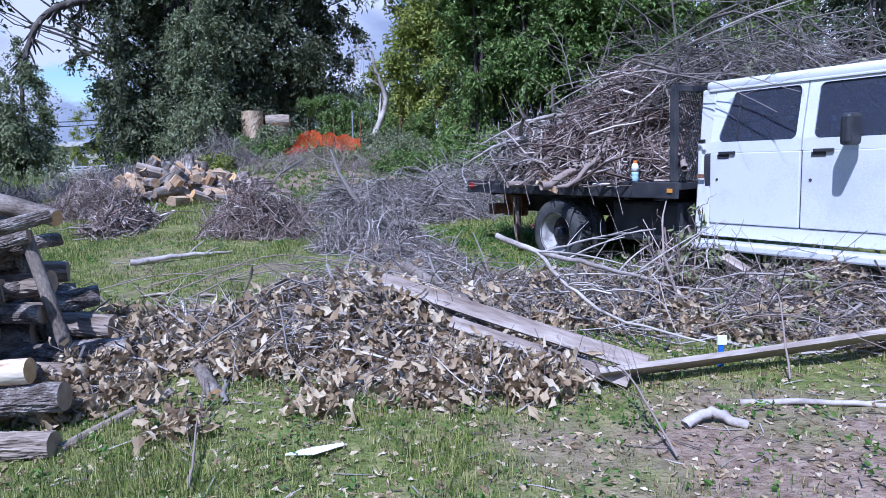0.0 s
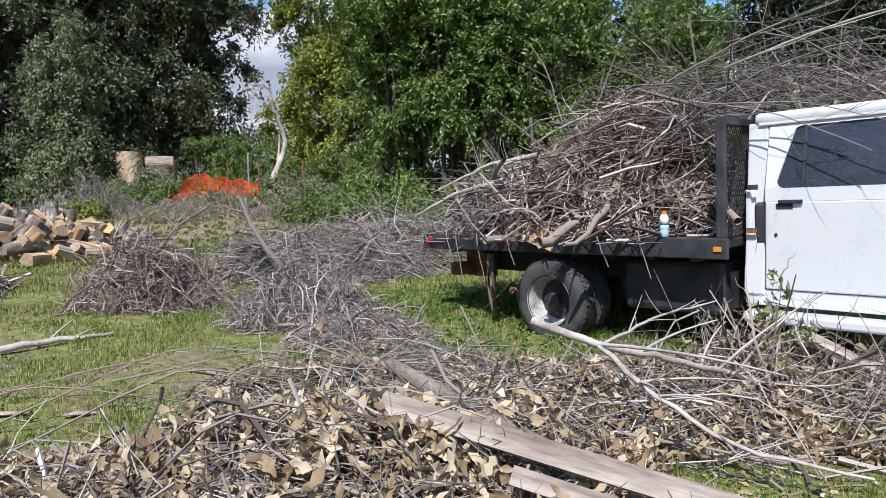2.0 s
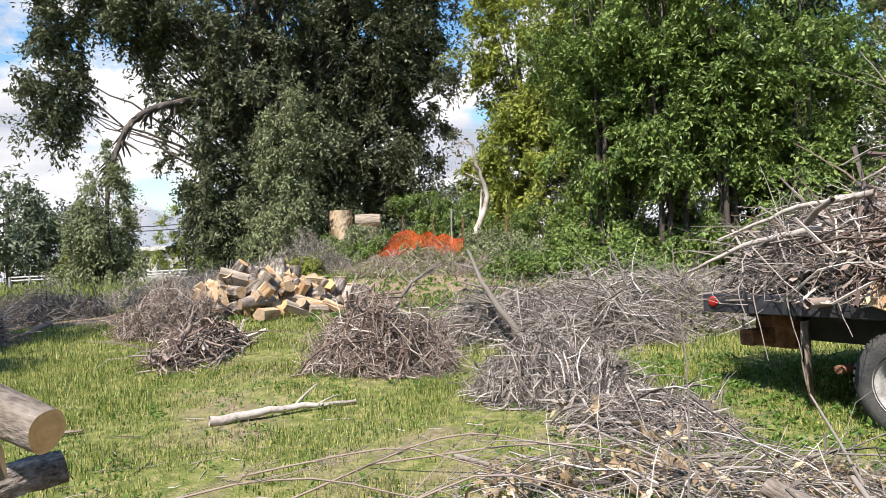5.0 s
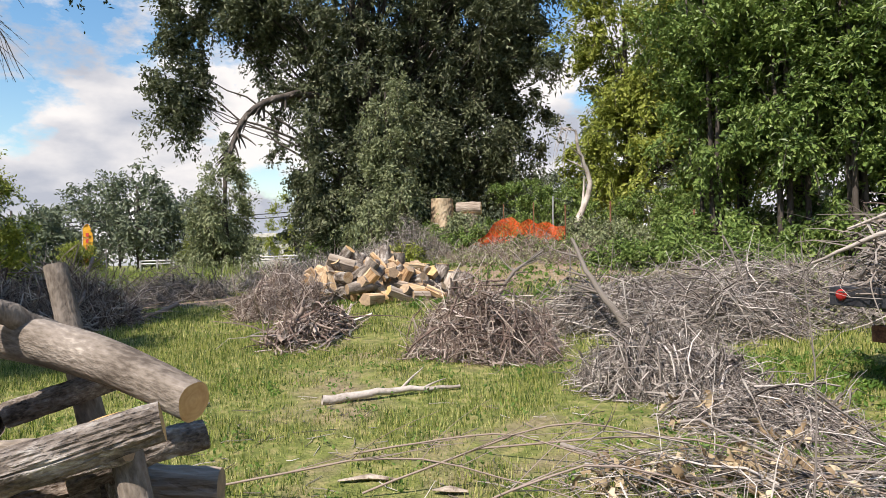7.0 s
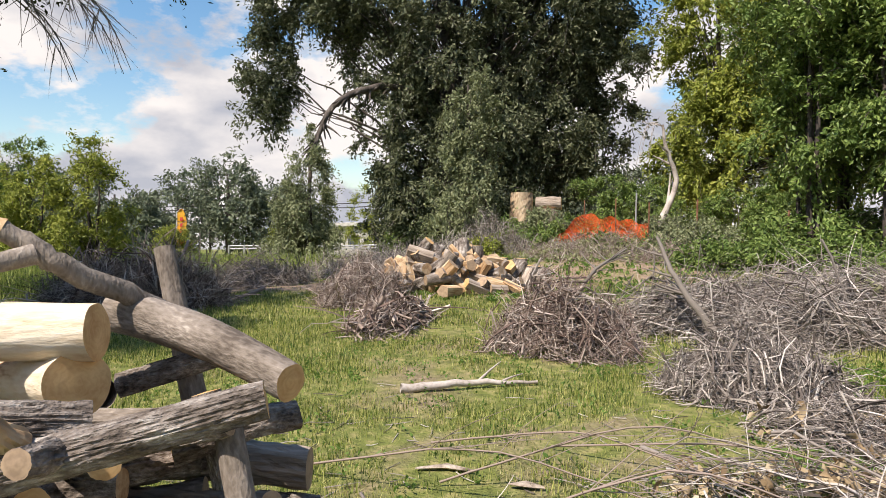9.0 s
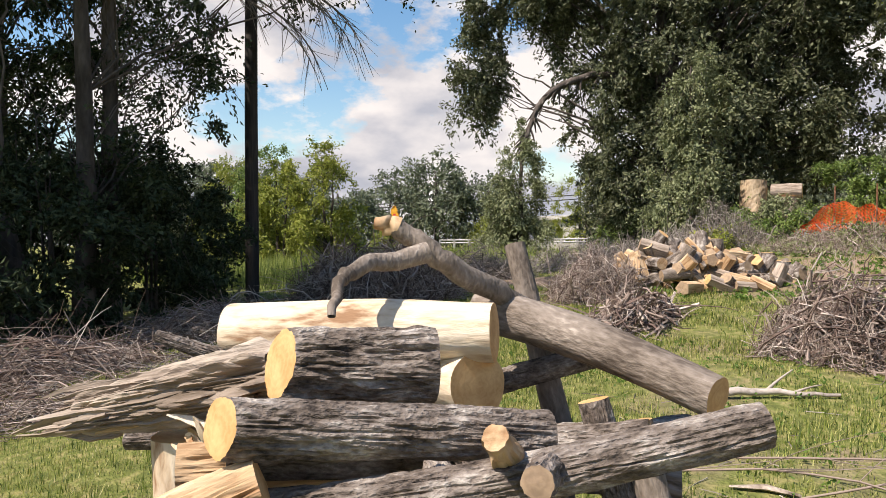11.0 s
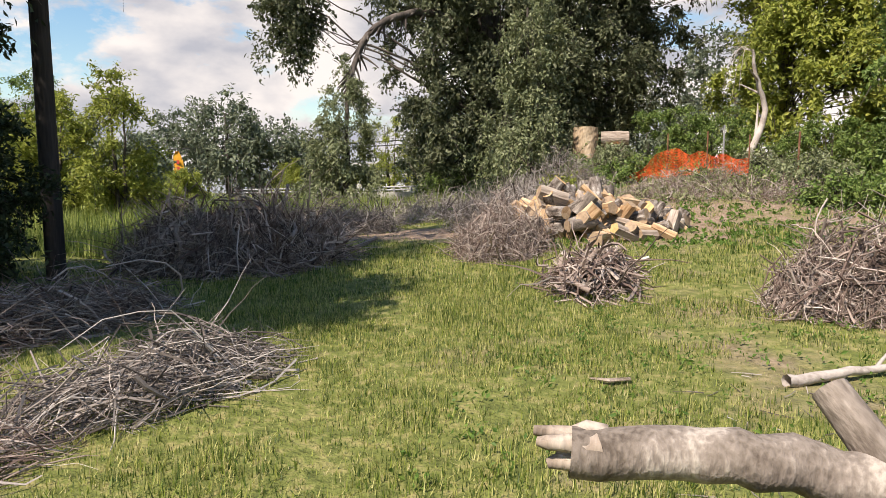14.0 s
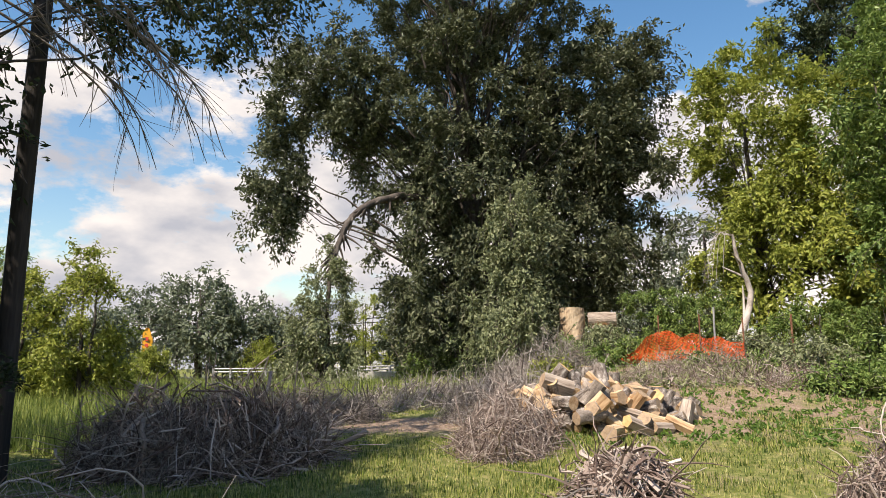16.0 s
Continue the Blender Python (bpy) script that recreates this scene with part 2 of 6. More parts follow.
def glass_material(name, tint):
    m = bpy.data.materials.new(name)
    m.use_nodes = True
    p = m.node_tree.nodes["Principled BSDF"]
    p.inputs["Base Color"].default_value = (*tint, 1)
    p.inputs["Roughness"].default_value, p.inputs["Transmission Weight"].default_value, p.inputs["IOR"].default_value = 0.02, 0.85, 1.45
    return m


MAT_GLASS = glass_material("tinted_glass", (0.25, 0.28, 0.38))


# ---- geometry helpers ----
def sstep(a, b, v):
    t = np.clip((np.asarray(v, float) - a) / (b - a), 0, 1)
    return t * t * (3 - 2 * t)


def ground_z(x, y):
    """Height of the ground: a gentle rise ahead, a bank to the north, lower by the road to the west."""
    x, y = np.asarray(x, float), np.asarray(y, float)
    slope = 0.046 + 0.016 * sstep(0, 4, -x) - 0.018 * sstep(8, 14, -x)
    bank = sstep(-9, -4, x)
    z = slope * np.clip(np.minimum(y, 24) - 3.2, 0, None)
    z = z + bank * (0.35 * sstep(17, 21, y) + 0.09 * np.clip(np.minimum(y, 30) - 21, 0, None))
    return z + 0.025 * np.sin(1.7 * x + 0.6) * np.sin(1.3 * y + 1.1) + 0.015 * np.sin(3.9 * x) * np.cos(4.3 * y)


def gz(x, y):
    return float(ground_z(x, y))


def link_mesh(name, verts, faces, mat, parent=None, smooth=False, label=""):
    """One mesh object from arrays of vertices and of faces that all have the same number of corners."""
    verts, faces = np.asarray(verts, np.float32), np.asarray(faces, np.int32)
    me = bpy.data.meshes.new(name)
    me.vertices.add(len(verts))
    me.vertices.foreach_set("co", verts.ravel())
    n, k = faces.shape
    me.loops.add(n * k)
    me.loops.foreach_set("vertex_index", faces.ravel())
    me.polygons.add(n)
    me.polygons.foreach_set("loop_start", np.arange(0, n * k, k, dtype=np.int32))
    me.polygons.foreach_set("use_smooth", np.full(n, smooth, bool))
    me.update(calc_edges=True)
    me.materials.append(mat)
    ob = new(name, me)
    if parent:
        ob.parent = parent
    if label:
        ob["label"] = label
    return ob


def part(name, bm, mat, parent=None, label="", smooth=False):
    """Links a bmesh as one mesh object, under a thing or a part."""
    me = bpy.data.meshes.new(name)
    bmesh.ops.recalc_face_normals(bm, faces=bm.faces)
    for f in bm.faces:
        f.smooth = smooth
    bm.to_mesh(me)
    bm.free()
    me.materials.append(mat)
    ob = new(name, me)
    if parent:
        ob.parent = parent
    if label:
        ob["label"] = label
    return ob


def box(bm, x0, x1, y0, y1, z0, z1, bevel=0.0, m=None):
    made = bmesh.ops.create_cube(bm, size=1, matrix=Matrix.Translation(((x0 + x1) / 2, (y0 + y1) / 2, (z0 + z1) / 2)) @ Matrix.Diagonal((x1 - x0, y1 - y0, z1 - z0, 1)))
    vs = made["verts"]
    if bevel:
        es = list({e for v in vs for e in v.link_edges})
        vs = list({v for f in bmesh.ops.bevel(bm, geom=es, offset=bevel, segments=2, affect="EDGES", profile=0.5)["faces"] for v in f.verts} | {v for v in vs if v.is_valid})
    if m is not None:
        bmesh.ops.transform(bm, matrix=m, verts=[v for v in vs if v.is_valid])
    return bm


def boxed(name, dims, mat, parent=None, label="", bevel=0.0):
    return part(name, box(bmesh.new(), *dims, bevel=bevel), mat, parent, label)


def revolve(bm, profile, sides=24, axis="z", centre=(0, 0, 0)):
    """Surface of revolution from (radius, height) pairs."""
    rings = []
    for r, h in profile:
        ring = []
        for i in range(sides):
            a = 2 * math.pi * i / sides
            p = (r * math.cos(a), r * math.sin(a), h) if axis == "z" else (r * math.cos(a), h, r * math.sin(a))
            ring.append(bm.verts.new(Vector(centre) + Vector(p)))
        rings.append(ring)
    for a, b in zip(rings, rings[1:]):
        for i in range(sides):
            bm.faces.new((a[i], a[(i + 1) % sides], b[(i + 1) % sides], b[i]))
    for ring in (rings[0], rings[-1]):
        if (ring[0].co - ring[sides // 2].co).length > 1e-4:
            bm.faces.new(ring)
    return bm


def tubes(paths, radii, sides=3):
    """Vertices and quads of many tubes at once; paths (n, k, 3), radii (n, k)."""
    paths, radii = np.asarray(paths, float), np.asarray(radii, float)
    n, k, _ = paths.shape
    tang = np.gradient(paths, axis=1)
    tang /= np.linalg.norm(tang, axis=2, keepdims=True) + 1e-9
    ref = np.where(np.abs(tang[:, :1, 2:3]) > 0.8, np.array([[[1.0, 0.13, 0.0]]]), np.array([[[0.1, 0.07, 1.0]]]))
    u = np.cross(tang, np.broadcast_to(ref, tang.shape))
    u /= np.linalg.norm(u, axis=2, keepdims=True) + 1e-9
    v = np.cross(tang, u)
    ang = np.arange(sides) * 2 * np.pi / sides
    ring = u[:, :, None] * np.cos(ang)[None, None, :, None] + v[:, :, None] * np.sin(ang)[None, None, :, None]
    verts = (paths[:, :, None] + ring * radii[:, :, None, None]).reshape(-1, 3)
    i, j, s = np.meshgrid(np.arange(n), np.arange(k - 1), np.arange(sides), indexing="ij")
    base, s2 = (i * k + j) * sides, (s + 1) % sides
    faces = np.stack([base + s, base + s2, base + sides + s2, base + sides + s], -1).reshape(-1, 4)
    return verts, faces


def joined(pieces):
    vs, fs, at = [], [], 0
    for v, f in pieces:
        vs.append(v)
        fs.append(f + at)
        at += len(v)
    return np.concatenate(vs), np.concatenate(fs)


def leaf_frames(rng, n, droop, heading, face):
    """Length and side directions of n leaves; face: the way their upper sides tend to look."""
    d = rng.normal(size=(n, 3)) if heading is None else heading + 0.5 * rng.normal(size=(n, 3))
    d[:, 2] -= droop
    d /= np.linalg.norm(d, axis=1, keepdims=True) + 1e-9
    s = np.cross(d, rng.normal(size=(n, 3)) if face is None else face + 0.45 * rng.normal(size=(n, 3)))
    s /= np.linalg.norm(s, axis=1, keepdims=True) + 1e-9
    return d, s, np.cross(s, d)


def leaf_quads(rng, centres, length, width, droop=0.0, heading=None, curl=0.0, face=None):
    """Pointed leaves as bent kites of two triangles' worth of surface."""
    n = len(centres)
    d, s, up = leaf_frames(rng, n, droop, heading, face)
    L = (length * rng.uniform(0.6, 1.3, n))[:, None]
    W = (width * rng.uniform(0.6, 1.3, n))[:, None]
    lift = curl * L * up
    v = np.stack([centres - d * L / 2, centres + s * W / 2 + lift, centres + d * L / 2, centres - s * W / 2 + lift], 1).reshape(-1, 3)
    return v, np.arange(n * 4).reshape(n, 4)


def lobed_leaves(rng, centres, length, width, droop=0.0, heading=None, curl=0.6, face=None):
    """Withered lobed leaves: folded along the rib, bent along their length and twisted."""
    n = len(centres)
    d, s, up = leaf_frames(rng, n, droop, heading, face)
    L = (length * rng.uniform(0.5, 1.35, n))[:, None]
    W = (width * rng.uniform(0.6, 1.3, n))[:, None]
    bend, fold, twist = curl * rng.normal(0, 1, (n, 1)), 0.5 * rng.normal(0.5, 0.8, (n, 1)), 0.6 * rng.normal(0, 1, (n, 1))
    rows = []
    for f, w in ((-0.5, 0.06), (-0.3, 0.62), (-0.08, 0.42), (0.18, 1.0), (0.5, 0.10)):
        mid = centres + d * L * f + up * L * bend * f * f * 1.6
        side = s * np.cos(twist * f * 2) + up * np.sin(twist * f * 2)
        lw, rw = w * rng.uniform(0.75, 1.2, (n, 1)), w * rng.uniform(0.75, 1.2, (n, 1))
        rows.append(np.stack([mid + (side + up * fold) * W * lw / 2, mid, mid + (up * fold - side) * W * rw / 2], 1))
    v = np.stack(rows, 1).reshape(-1, 3)
    one = np.array([(3 * i + j, 3 * i + j + 1, 3 * i + j + 4, 3 * i + j + 3) for i in range(4) for j in (0, 1)])
    return v, (np.arange(n)[:, None, None] * 15 + one[None]).reshape(-1, 4)


def bezier(a, b, c, k):
    t = np.linspace(0, 1, k)[:, None]
    return (1 - t) ** 2 * np.asarray(a) + 2 * t * (1 - t) * np.asarray(b) + t ** 2 * np.asarray(c)


# ---- ground ----
def axis_steps(lo, hi, fine_lo, fine_hi, step):
    mid = np.arange(fine_lo, fine_hi, step)
    a = fine_lo - np.geomspace(step, fine_lo - lo, 26)[::-1]
    b = fine_hi + np.geomspace(step, hi - fine_hi, 26)
    return np.concatenate([a, mid, b])


def soil_and_grass():
    m = bpy.data.materials.new("patchy_grass_soil")
    m.use_nodes = True
    n, l = m.node_tree.nodes, m.node_tree.links
    p = n["Principled BSDF"]
    p.inputs["Roughness"].default_value, p.inputs["Specular IOR Level"].default_value = 0.95, 0.1
    tc = n.new("ShaderNodeTexCoord")

    def noise_node(scale, detail=6):
        q = n.new("ShaderNodeTexNoise")
        q.inputs["Scale"].default_value, q.inputs["Detail"].default_value = scale, detail
        l.new(tc.outputs["Object"], q.inputs["Vector"])
        return q

    def ramp_node(source, stops):
        r = n.new("ShaderNodeValToRGB")
        for i, (pos, col) in enumerate(stops):
            e = r.color_ramp.elements[i] if i < 2 else r.color_ramp.elements.new(pos)
            e.position, e.color = pos, (*col, 1)
        l.new(source, r.inputs["Fac"])
        return r

    turf = ramp_node(noise_node(9).outputs["Fac"], [(0.32, (0.10, 0.115, 0.035)), (0.68, (0.28, 0.25, 0.105)), (0.5, (0.155, 0.175, 0.05))])
    soil = ramp_node(noise_node(14).outputs["Fac"], [(0.3, (0.17, 0.115, 0.08)), (0.7, (0.36, 0.27, 0.20))])
    attr = n.new("ShaderNodeAttribute")
    attr.attribute_name = "bare"
    add = n.new("ShaderNodeMath")
    add.operation = "ADD"
    l.new(attr.outputs["Fac"], add.inputs[0])
    l.new(noise_node(1.6).outputs["Fac"], add.inputs[1])
    mask = ramp_node(add.outputs[0], [(0.62, (0, 0, 0)), (0.95, (1, 1, 1))])
    mx = n.new("ShaderNodeMix")
    mx.data_type = "RGBA"
    l.new(mask.outputs["Color"], mx.inputs["Factor"])
    l.new(turf.outputs["Color"], mx.inputs[6])
    l.new(soil.outputs["Color"], mx.inputs[7])
    l.new(mx.outputs[2], p.inputs["Base Color"])
    b = n.new("ShaderNodeBump")
    b.inputs["Strength"].default_value, b.inputs["Distance"].default_value = 0.8, 0.04
    l.new(noise_node(38, 5).outputs["Fac"], b.inputs["Height"])
    l.new(b.outputs["Normal"], p.inputs["Normal"])
    return m


def bareness(x, y):
    """How bare the soil is: trodden ground near the boards, the cleared bank and the dirt track."""
    d = 0.45 * np.exp(-(((x - 1.8) / 1.6) ** 2 + ((y - 3.2) / 1.0) ** 2))
    d = d + 0.42 * sstep(13, 16, y) * sstep(-7.5, -4.5, x) + 0.95 * np.exp(-(((x + 10.2) / 2.2) ** 2 + ((y - 16.0) / 1.0) ** 2))
    d = d + 0.22 * np.exp(-(((x + 4.2) / 1.2) ** 2 + ((y - 10.5) / 2.5) ** 2))
    return d + 0.18 * np.exp(-(((x + 2.2) / 2.4) ** 2 + ((y - 7.0) / 1.6) ** 2))


def build_ground():
    xs, ys = axis_steps(-900, 900, -24, 12, 0.25), axis_steps(-600, 900, -6, 46, 0.25)
    X, Y = np.meshgrid(xs, ys)
    v = np.stack([X, Y, ground_z(X, Y)], -1).reshape(-1, 3)
    w, h = len(xs), len(ys)
    i, j = np.meshgrid(np.arange(w - 1), np.arange(h - 1))
    a = (j * w + i).ravel()
    ob = link_mesh("ground", v, np.stack([a, a + 1, a + w + 1, a + w], 1), soil_and_grass(), smooth=True)
    at = ob.data.attributes.new("bare", "FLOAT", "POINT")
    at.data.foreach_set("value", bareness(v[:, 0], v[:, 1]).astype(np.float32))
    tagged(ob, "rough lawn with dry patches and bare brown soil", "ground", kind="structure")


build_ground()


# ---- grass ----
def lushness(x, y):
    """Patches where the lawn grows thick (towards 1) or has dried out (towards 0)."""
    v = 0.5 + 0.0 * x
    for a, w, h in ((1.7, 0.4, 0.17), (3.1, 1.9, 0.15), (5.3, 3.3, 0.12), (9.7, 0.9, 0.10), (17.0, 2.4, 0.08)):
        u, t = x * math.cos(w) + y * math.sin(w), y * math.cos(w) - x * math.sin(w)
        v = v + h * np.sin(a * u + 2 * np.sin(0.6 * a * t + w)) * np.sin(a * 0.8 * t + 1.7 * np.sin(0.5 * a * u) + 3 * w) * 1.6
    return v - 1.1 * bareness(x, y)


def grass_field(name, label, x0, x1, y0, y1, per_m2, height, width, seed, keep=None, mat=MAT_GRASS, lie=0.55):
    rng = np.random.default_rng(seed)
    n = int((x1 - x0) * (y1 - y0) * per_m2)
    x, y = rng.uniform(x0, x1, n), rng.uniform(y0, y1, n)
    lush = lushness(x, y)
    ok = rng.uniform(size=n) < np.clip(1.5 * lush + 0.05, 0.04, 1)
    if keep is not None:
        ok &= keep(x, y)
    x, y, lush = x[ok], y[ok], lush[ok]
    n = len(x)
    hgt = height * rng.uniform(0.45, 1.25, n) * (0.55 + 0.75 * np.clip(lush, 0, 1.2))
    az, tilt = rng.uniform(0, 2 * np.pi, n), rng.normal(0, lie, n)
    z = ground_z(x, y) - 0.004
    base = np.stack([x, y, z], 1)
    side = np.stack([np.cos(az), np.sin(az), np.zeros(n)], 1) * (width * rng.uniform(0.6, 1.3, n))[:, None] / 2
    lean = np.stack([-np.sin(az) * np.sin(tilt), np.cos(az) * np.sin(tilt), np.cos(tilt)], 1) * hgt[:, None]
    v = np.stack([base - side, base + side, base + lean], 1).reshape(-1, 3)
    tagged(link_mesh(name, v, np.arange(n * 3).reshape(n, 3), mat), label, "grass", kind="stuff")


# ---- logs ----
def log(a, b, r0, r1, mat=None, name="log", label="", group="", bend=0.0, rough=0.0, end=None, sides=52, rings=0, seed=0, flute=0.0, cuts=(1, 1), parent=None, slant=None):
    """A log from a to b with bark relief, a bend, and sawn ends as parts of their own."""
    mat, end = mat or MAT_BARK, end or MAT_END
    a, b = Vector(a), Vector(b)
    L = (b - a).length
    k = rings or max(8, int(L / (0.011 if rough else 0.022)))
    sides = int(sides * 1.7) if rough and not rings else sides
    rnd = random.Random(seed)
    off = Vector((rnd.uniform(0, 50), rnd.uniform(0, 50), rnd.uniform(0, 50)))
    ph = rnd.uniform(0, 6.28)
    verts = np.zeros((k, sides, 3))
    for i in range(k):
        f = i / (k - 1)
        r = r0 + (r1 - r0) * f
        cx, cy = bend * math.sin(math.pi * f) * math.cos(ph), bend * math.sin(math.pi * f) * math.sin(ph)
        for s in range(sides):
            t = 2 * math.pi * s / sides
            c, q = math.cos(t), math.sin(t)
            lump = 0.09 * noise.noise(off + Vector((c, q, f * L * 2.2)) * 1.3)
            ridge = 0.0
            if rough:
                wob = 0.5 * noise.noise(off + Vector((c * 2, q * 2, f * L * 8)))
                plate = min(1.0, abs(noise.noise(off + Vector((c * 3.4 + wob, q * 3.4 + wob, f * L * 4.2)))) * 3.6)
                crack = min(1.0, abs(noise.noise(off + Vector((c * 6 + 9, q * 6 + wob, f * L * 8)))) * 4.0)
                ridge = 1.4 * rough * (0.52 * plate + 0.24 * crack - 0.5 + 0.3 * noise.noise(off + Vector((c * 11, q * 11, f * L * 17))))
            if flute:
                ridge += flute * math.sin(t * 7 + 3 * f + ph) * (0.5 + f)
            ridge *= 0.3 + 0.7 * min(1.0, min(f, 1 - f) * L / 0.03)
            rr = r * (1 + lump + ridge)
            verts[i, s] = (cx + c * rr, cy + q * rr, f * L)
    if slant:
        # the saw went through the first end at an angle; slant is the cut's outward direction
        ln = (b - a).to_track_quat("Z", "Y").to_matrix().transposed() @ Vector(slant)
        fade = np.clip(1 - np.linspace(0, 1, k) / 0.45, 0, 1)[:, None]
        verts[..., 2] += fade * (-(ln.x * verts[..., 0] + ln.y * verts[..., 1]) / ln.z)
    i, s = np.meshgrid(np.arange(k - 1), np.arange(sides), indexing="ij")
    s2 = (s + 1) % sides
    faces = np.stack([i * sides + s, i * sides + s2, (i + 1) * sides + s2, (i + 1) * sides + s], -1).reshape(-1, 4)
    ob = link_mesh(name, verts.reshape(-1, 3), faces, mat, parent, smooth=not rough)
    ob.matrix_basis = Matrix.Translation(a) @ (b - a).to_track_quat("Z", "Y").to_matrix().to_4x4()
    for flag, row, z, sign in ((cuts[0], 0, 0.0, -1), (cuts[1], k - 1, L, 1)):
        if not flag:
            continue
        edge = verts[row].copy()
        mid = edge.mean(0)
        mid[2] += sign * 0.003
        inner = mid + (edge - mid) * 0.55
        cv = np.concatenate([edge, inner, mid[None]])
        tri = []
        for q in range(sides):
            q2 = (q + 1) % sides
            tri += [(q, q2, sides + q2), (q, sides + q2, sides + q), (sides + q, sides + q2, 2 * sides)]
        tri = np.array(tri)
        link_mesh("cut_face", cv, tri if sign > 0 else tri[:, ::-1], end, ob, label="pale sawn end showing growth rings")
    if not parent:
        tagged(ob, label or "grey furrowed bark log with sawn ends", "log", group)
    return ob


# ---- brush ----
def brush_pile(label, cx, cy, rx, ry, height, count, length, radius, seed, turn=0.0, along=None, mat=MAT_TWIG, base=None, steep=0.35, limbs=5, leaf=None, flat=0.7, group="brush piles", power=0.8, drop=0.05, sprigs=0.06):
    """A heap of loose twigs, densest low down, with single longer sticks lying over it."""
    rng = np.random.default_rng(seed)
    ca, sa = math.cos(radians(turn)), math.sin(radians(turn))

    def heap(n, spread=1.0):
        q, a = np.sqrt(rng.uniform(0, 1, n)) * spread, rng.uniform(0, 2 * np.pi, n)
        u, w = q * np.cos(a), q * np.sin(a)
        px, py = rx * u, ry * w
        x, y = cx + px * ca - py * sa, cy + px * sa + py * ca
        lumps = 0.70 + 0.36 * np.sin(u * 5 + seed) * np.cos(w * 4 + 2 * seed) + 0.2 * np.sin(u * 11 + 2 * seed) * np.cos(w * 8 + seed)
        top = height * np.clip(1 - q ** 2, 0.03, 1) ** power * lumps
        z = (ground_z(x, y) if base is None else base) + top * rng.uniform(0, 1, n) ** flat + 0.01
        return np.stack([x, y, z], 1), u, w

    def sticks(n, lng, rad, k):
        mid, u, w = heap(n)
        az = rng.uniform(0, 2 * np.pi, n) if along is None else radians(along) + rng.normal(0, 0.55, n) + np.pi * rng.integers(0, 2, n)
        # sticks lean down the flank of the heap
        dx, dy = np.cos(az), np.sin(az)
        ox, oy = u * ca - w * sa, u * sa + w * ca
        pitch = -steep * (dx * ox + dy * oy) * 1.6 + rng.normal(0, steep * 0.85, n) + np.where(rng.uniform(size=n) < 0.1, rng.normal(0, 0.6, n), 0)
        d = np.stack([dx * np.cos(pitch), dy * np.cos(pitch), np.sin(pitch)], 1)
        L = lng * rng.uniform(0.45, 1.35, n)
        bow = rng.normal(0, 0.07 if k == 9 else 0.13, (n, 3)) * L[:, None]
        t = np.linspace(-0.5, 0.5, k)
        pts = mid[:, None] + d[:, None] * (t[None, :, None] * L[:, None, None]) + bow[:, None] * (0.25 - t[None, :, None] ** 2) * 4
        pts += rng.normal(0, 0.015, pts.shape) * np.minimum(L, 1)[:, None, None]
        floor = (ground_z(pts[..., 0], pts[..., 1]) if base is None else np.full(pts.shape[:2], base - drop)) + 0.006
        pts[..., 2] = np.maximum(pts[..., 2], floor + rng.uniform(0, 0.02, (n, 1)))
        r = rad * np.clip(np.exp(rng.normal(-0.15, 0.5, n)), 0.25, 2.6)
        return pts, r[:, None] * np.linspace(1.15, 0.45, k)[None]

    p1, r1 = sticks(int(count * 0.34), length * 0.95, radius, 6)
    p2, r2 = sticks(int(count * 1.35), length * 0.6, radius * 0.4, 4)
    # side twigs that fork off the thicker sticks
    host = rng.integers(0, len(p1), int(count * 0.75))
    at = rng.integers(1, 5, len(host))
    foot = p1[host, at]
    along_host = p1[host, at + 1] - foot
    along_host /= np.linalg.norm(along_host, axis=1, keepdims=True) + 1e-9
    fly = along_host * rng.choice([-1, 1, 1], len(host))[:, None] + rng.normal(0, 0.55, (len(host), 3))
    fly *= (length * rng.uniform(0.12, 0.5, len(host)) / np.linalg.norm(fly, axis=1))[:, None]
    p5 = foot[:, None] + fly[:, None] * np.linspace(0, 1, 4)[None, :, None]
    p5[:, 1:] += rng.normal(0, 0.014, p5[:, 1:].shape)
    p5[..., 2] = np.maximum(p5[..., 2], (ground_z(p5[..., 0], p5[..., 1]) if base is None else base - drop) + 0.008)
    r5 = np.minimum(r1[host, at], radius)[:, None] * 0.5 * np.linspace(0.9, 0.35, 4)[None]
    # loose sprigs that spring out of the heap and arch over
    n = max(10, int(count * sprigs))
    root, u, w = heap(n, 0.95)
    az = np.arctan2(u * sa + w * ca, u * ca - w * sa) + rng.normal(0, 0.7, n)
    el, L = rng.uniform(0.15, 1.25, n), length * rng.uniform(0.35, 1.05, n)
    out = np.stack([np.cos(az) * np.cos(el), np.sin(az) * np.cos(el), np.sin(el)], 1) * L[:, None]
    t = np.linspace(0, 1, 6)
    p4 = root[:, None] + out[:, None] * t[None, :, None]
    p4[..., 2] -= (t[None] ** 2) * (L * rng.uniform(0.05, 0.5, n))[:, None]
    p4[:, 1:] += rng.normal(0, 0.012, p4[:, 1:].shape)
    p4[..., 2] = np.maximum(p4[..., 2], (ground_z(p4[..., 0], p4[..., 1]) if base is None else base) + 0.01)
    r4 = radius * rng.uniform(0.3, 0.75, n)[:, None] * np.linspace(1.0, 0.25, 6)[None]
    v, f = joined([tubes(p1, r1 * 0.54, 4), tubes(p2, r2, 3), tubes(p5, r5, 3), tubes(p4, r4, 3)])
    ob = link_mesh("brush_pile", v, f, mat)
    tagged(ob, label, "brush pile", group, "stuff")
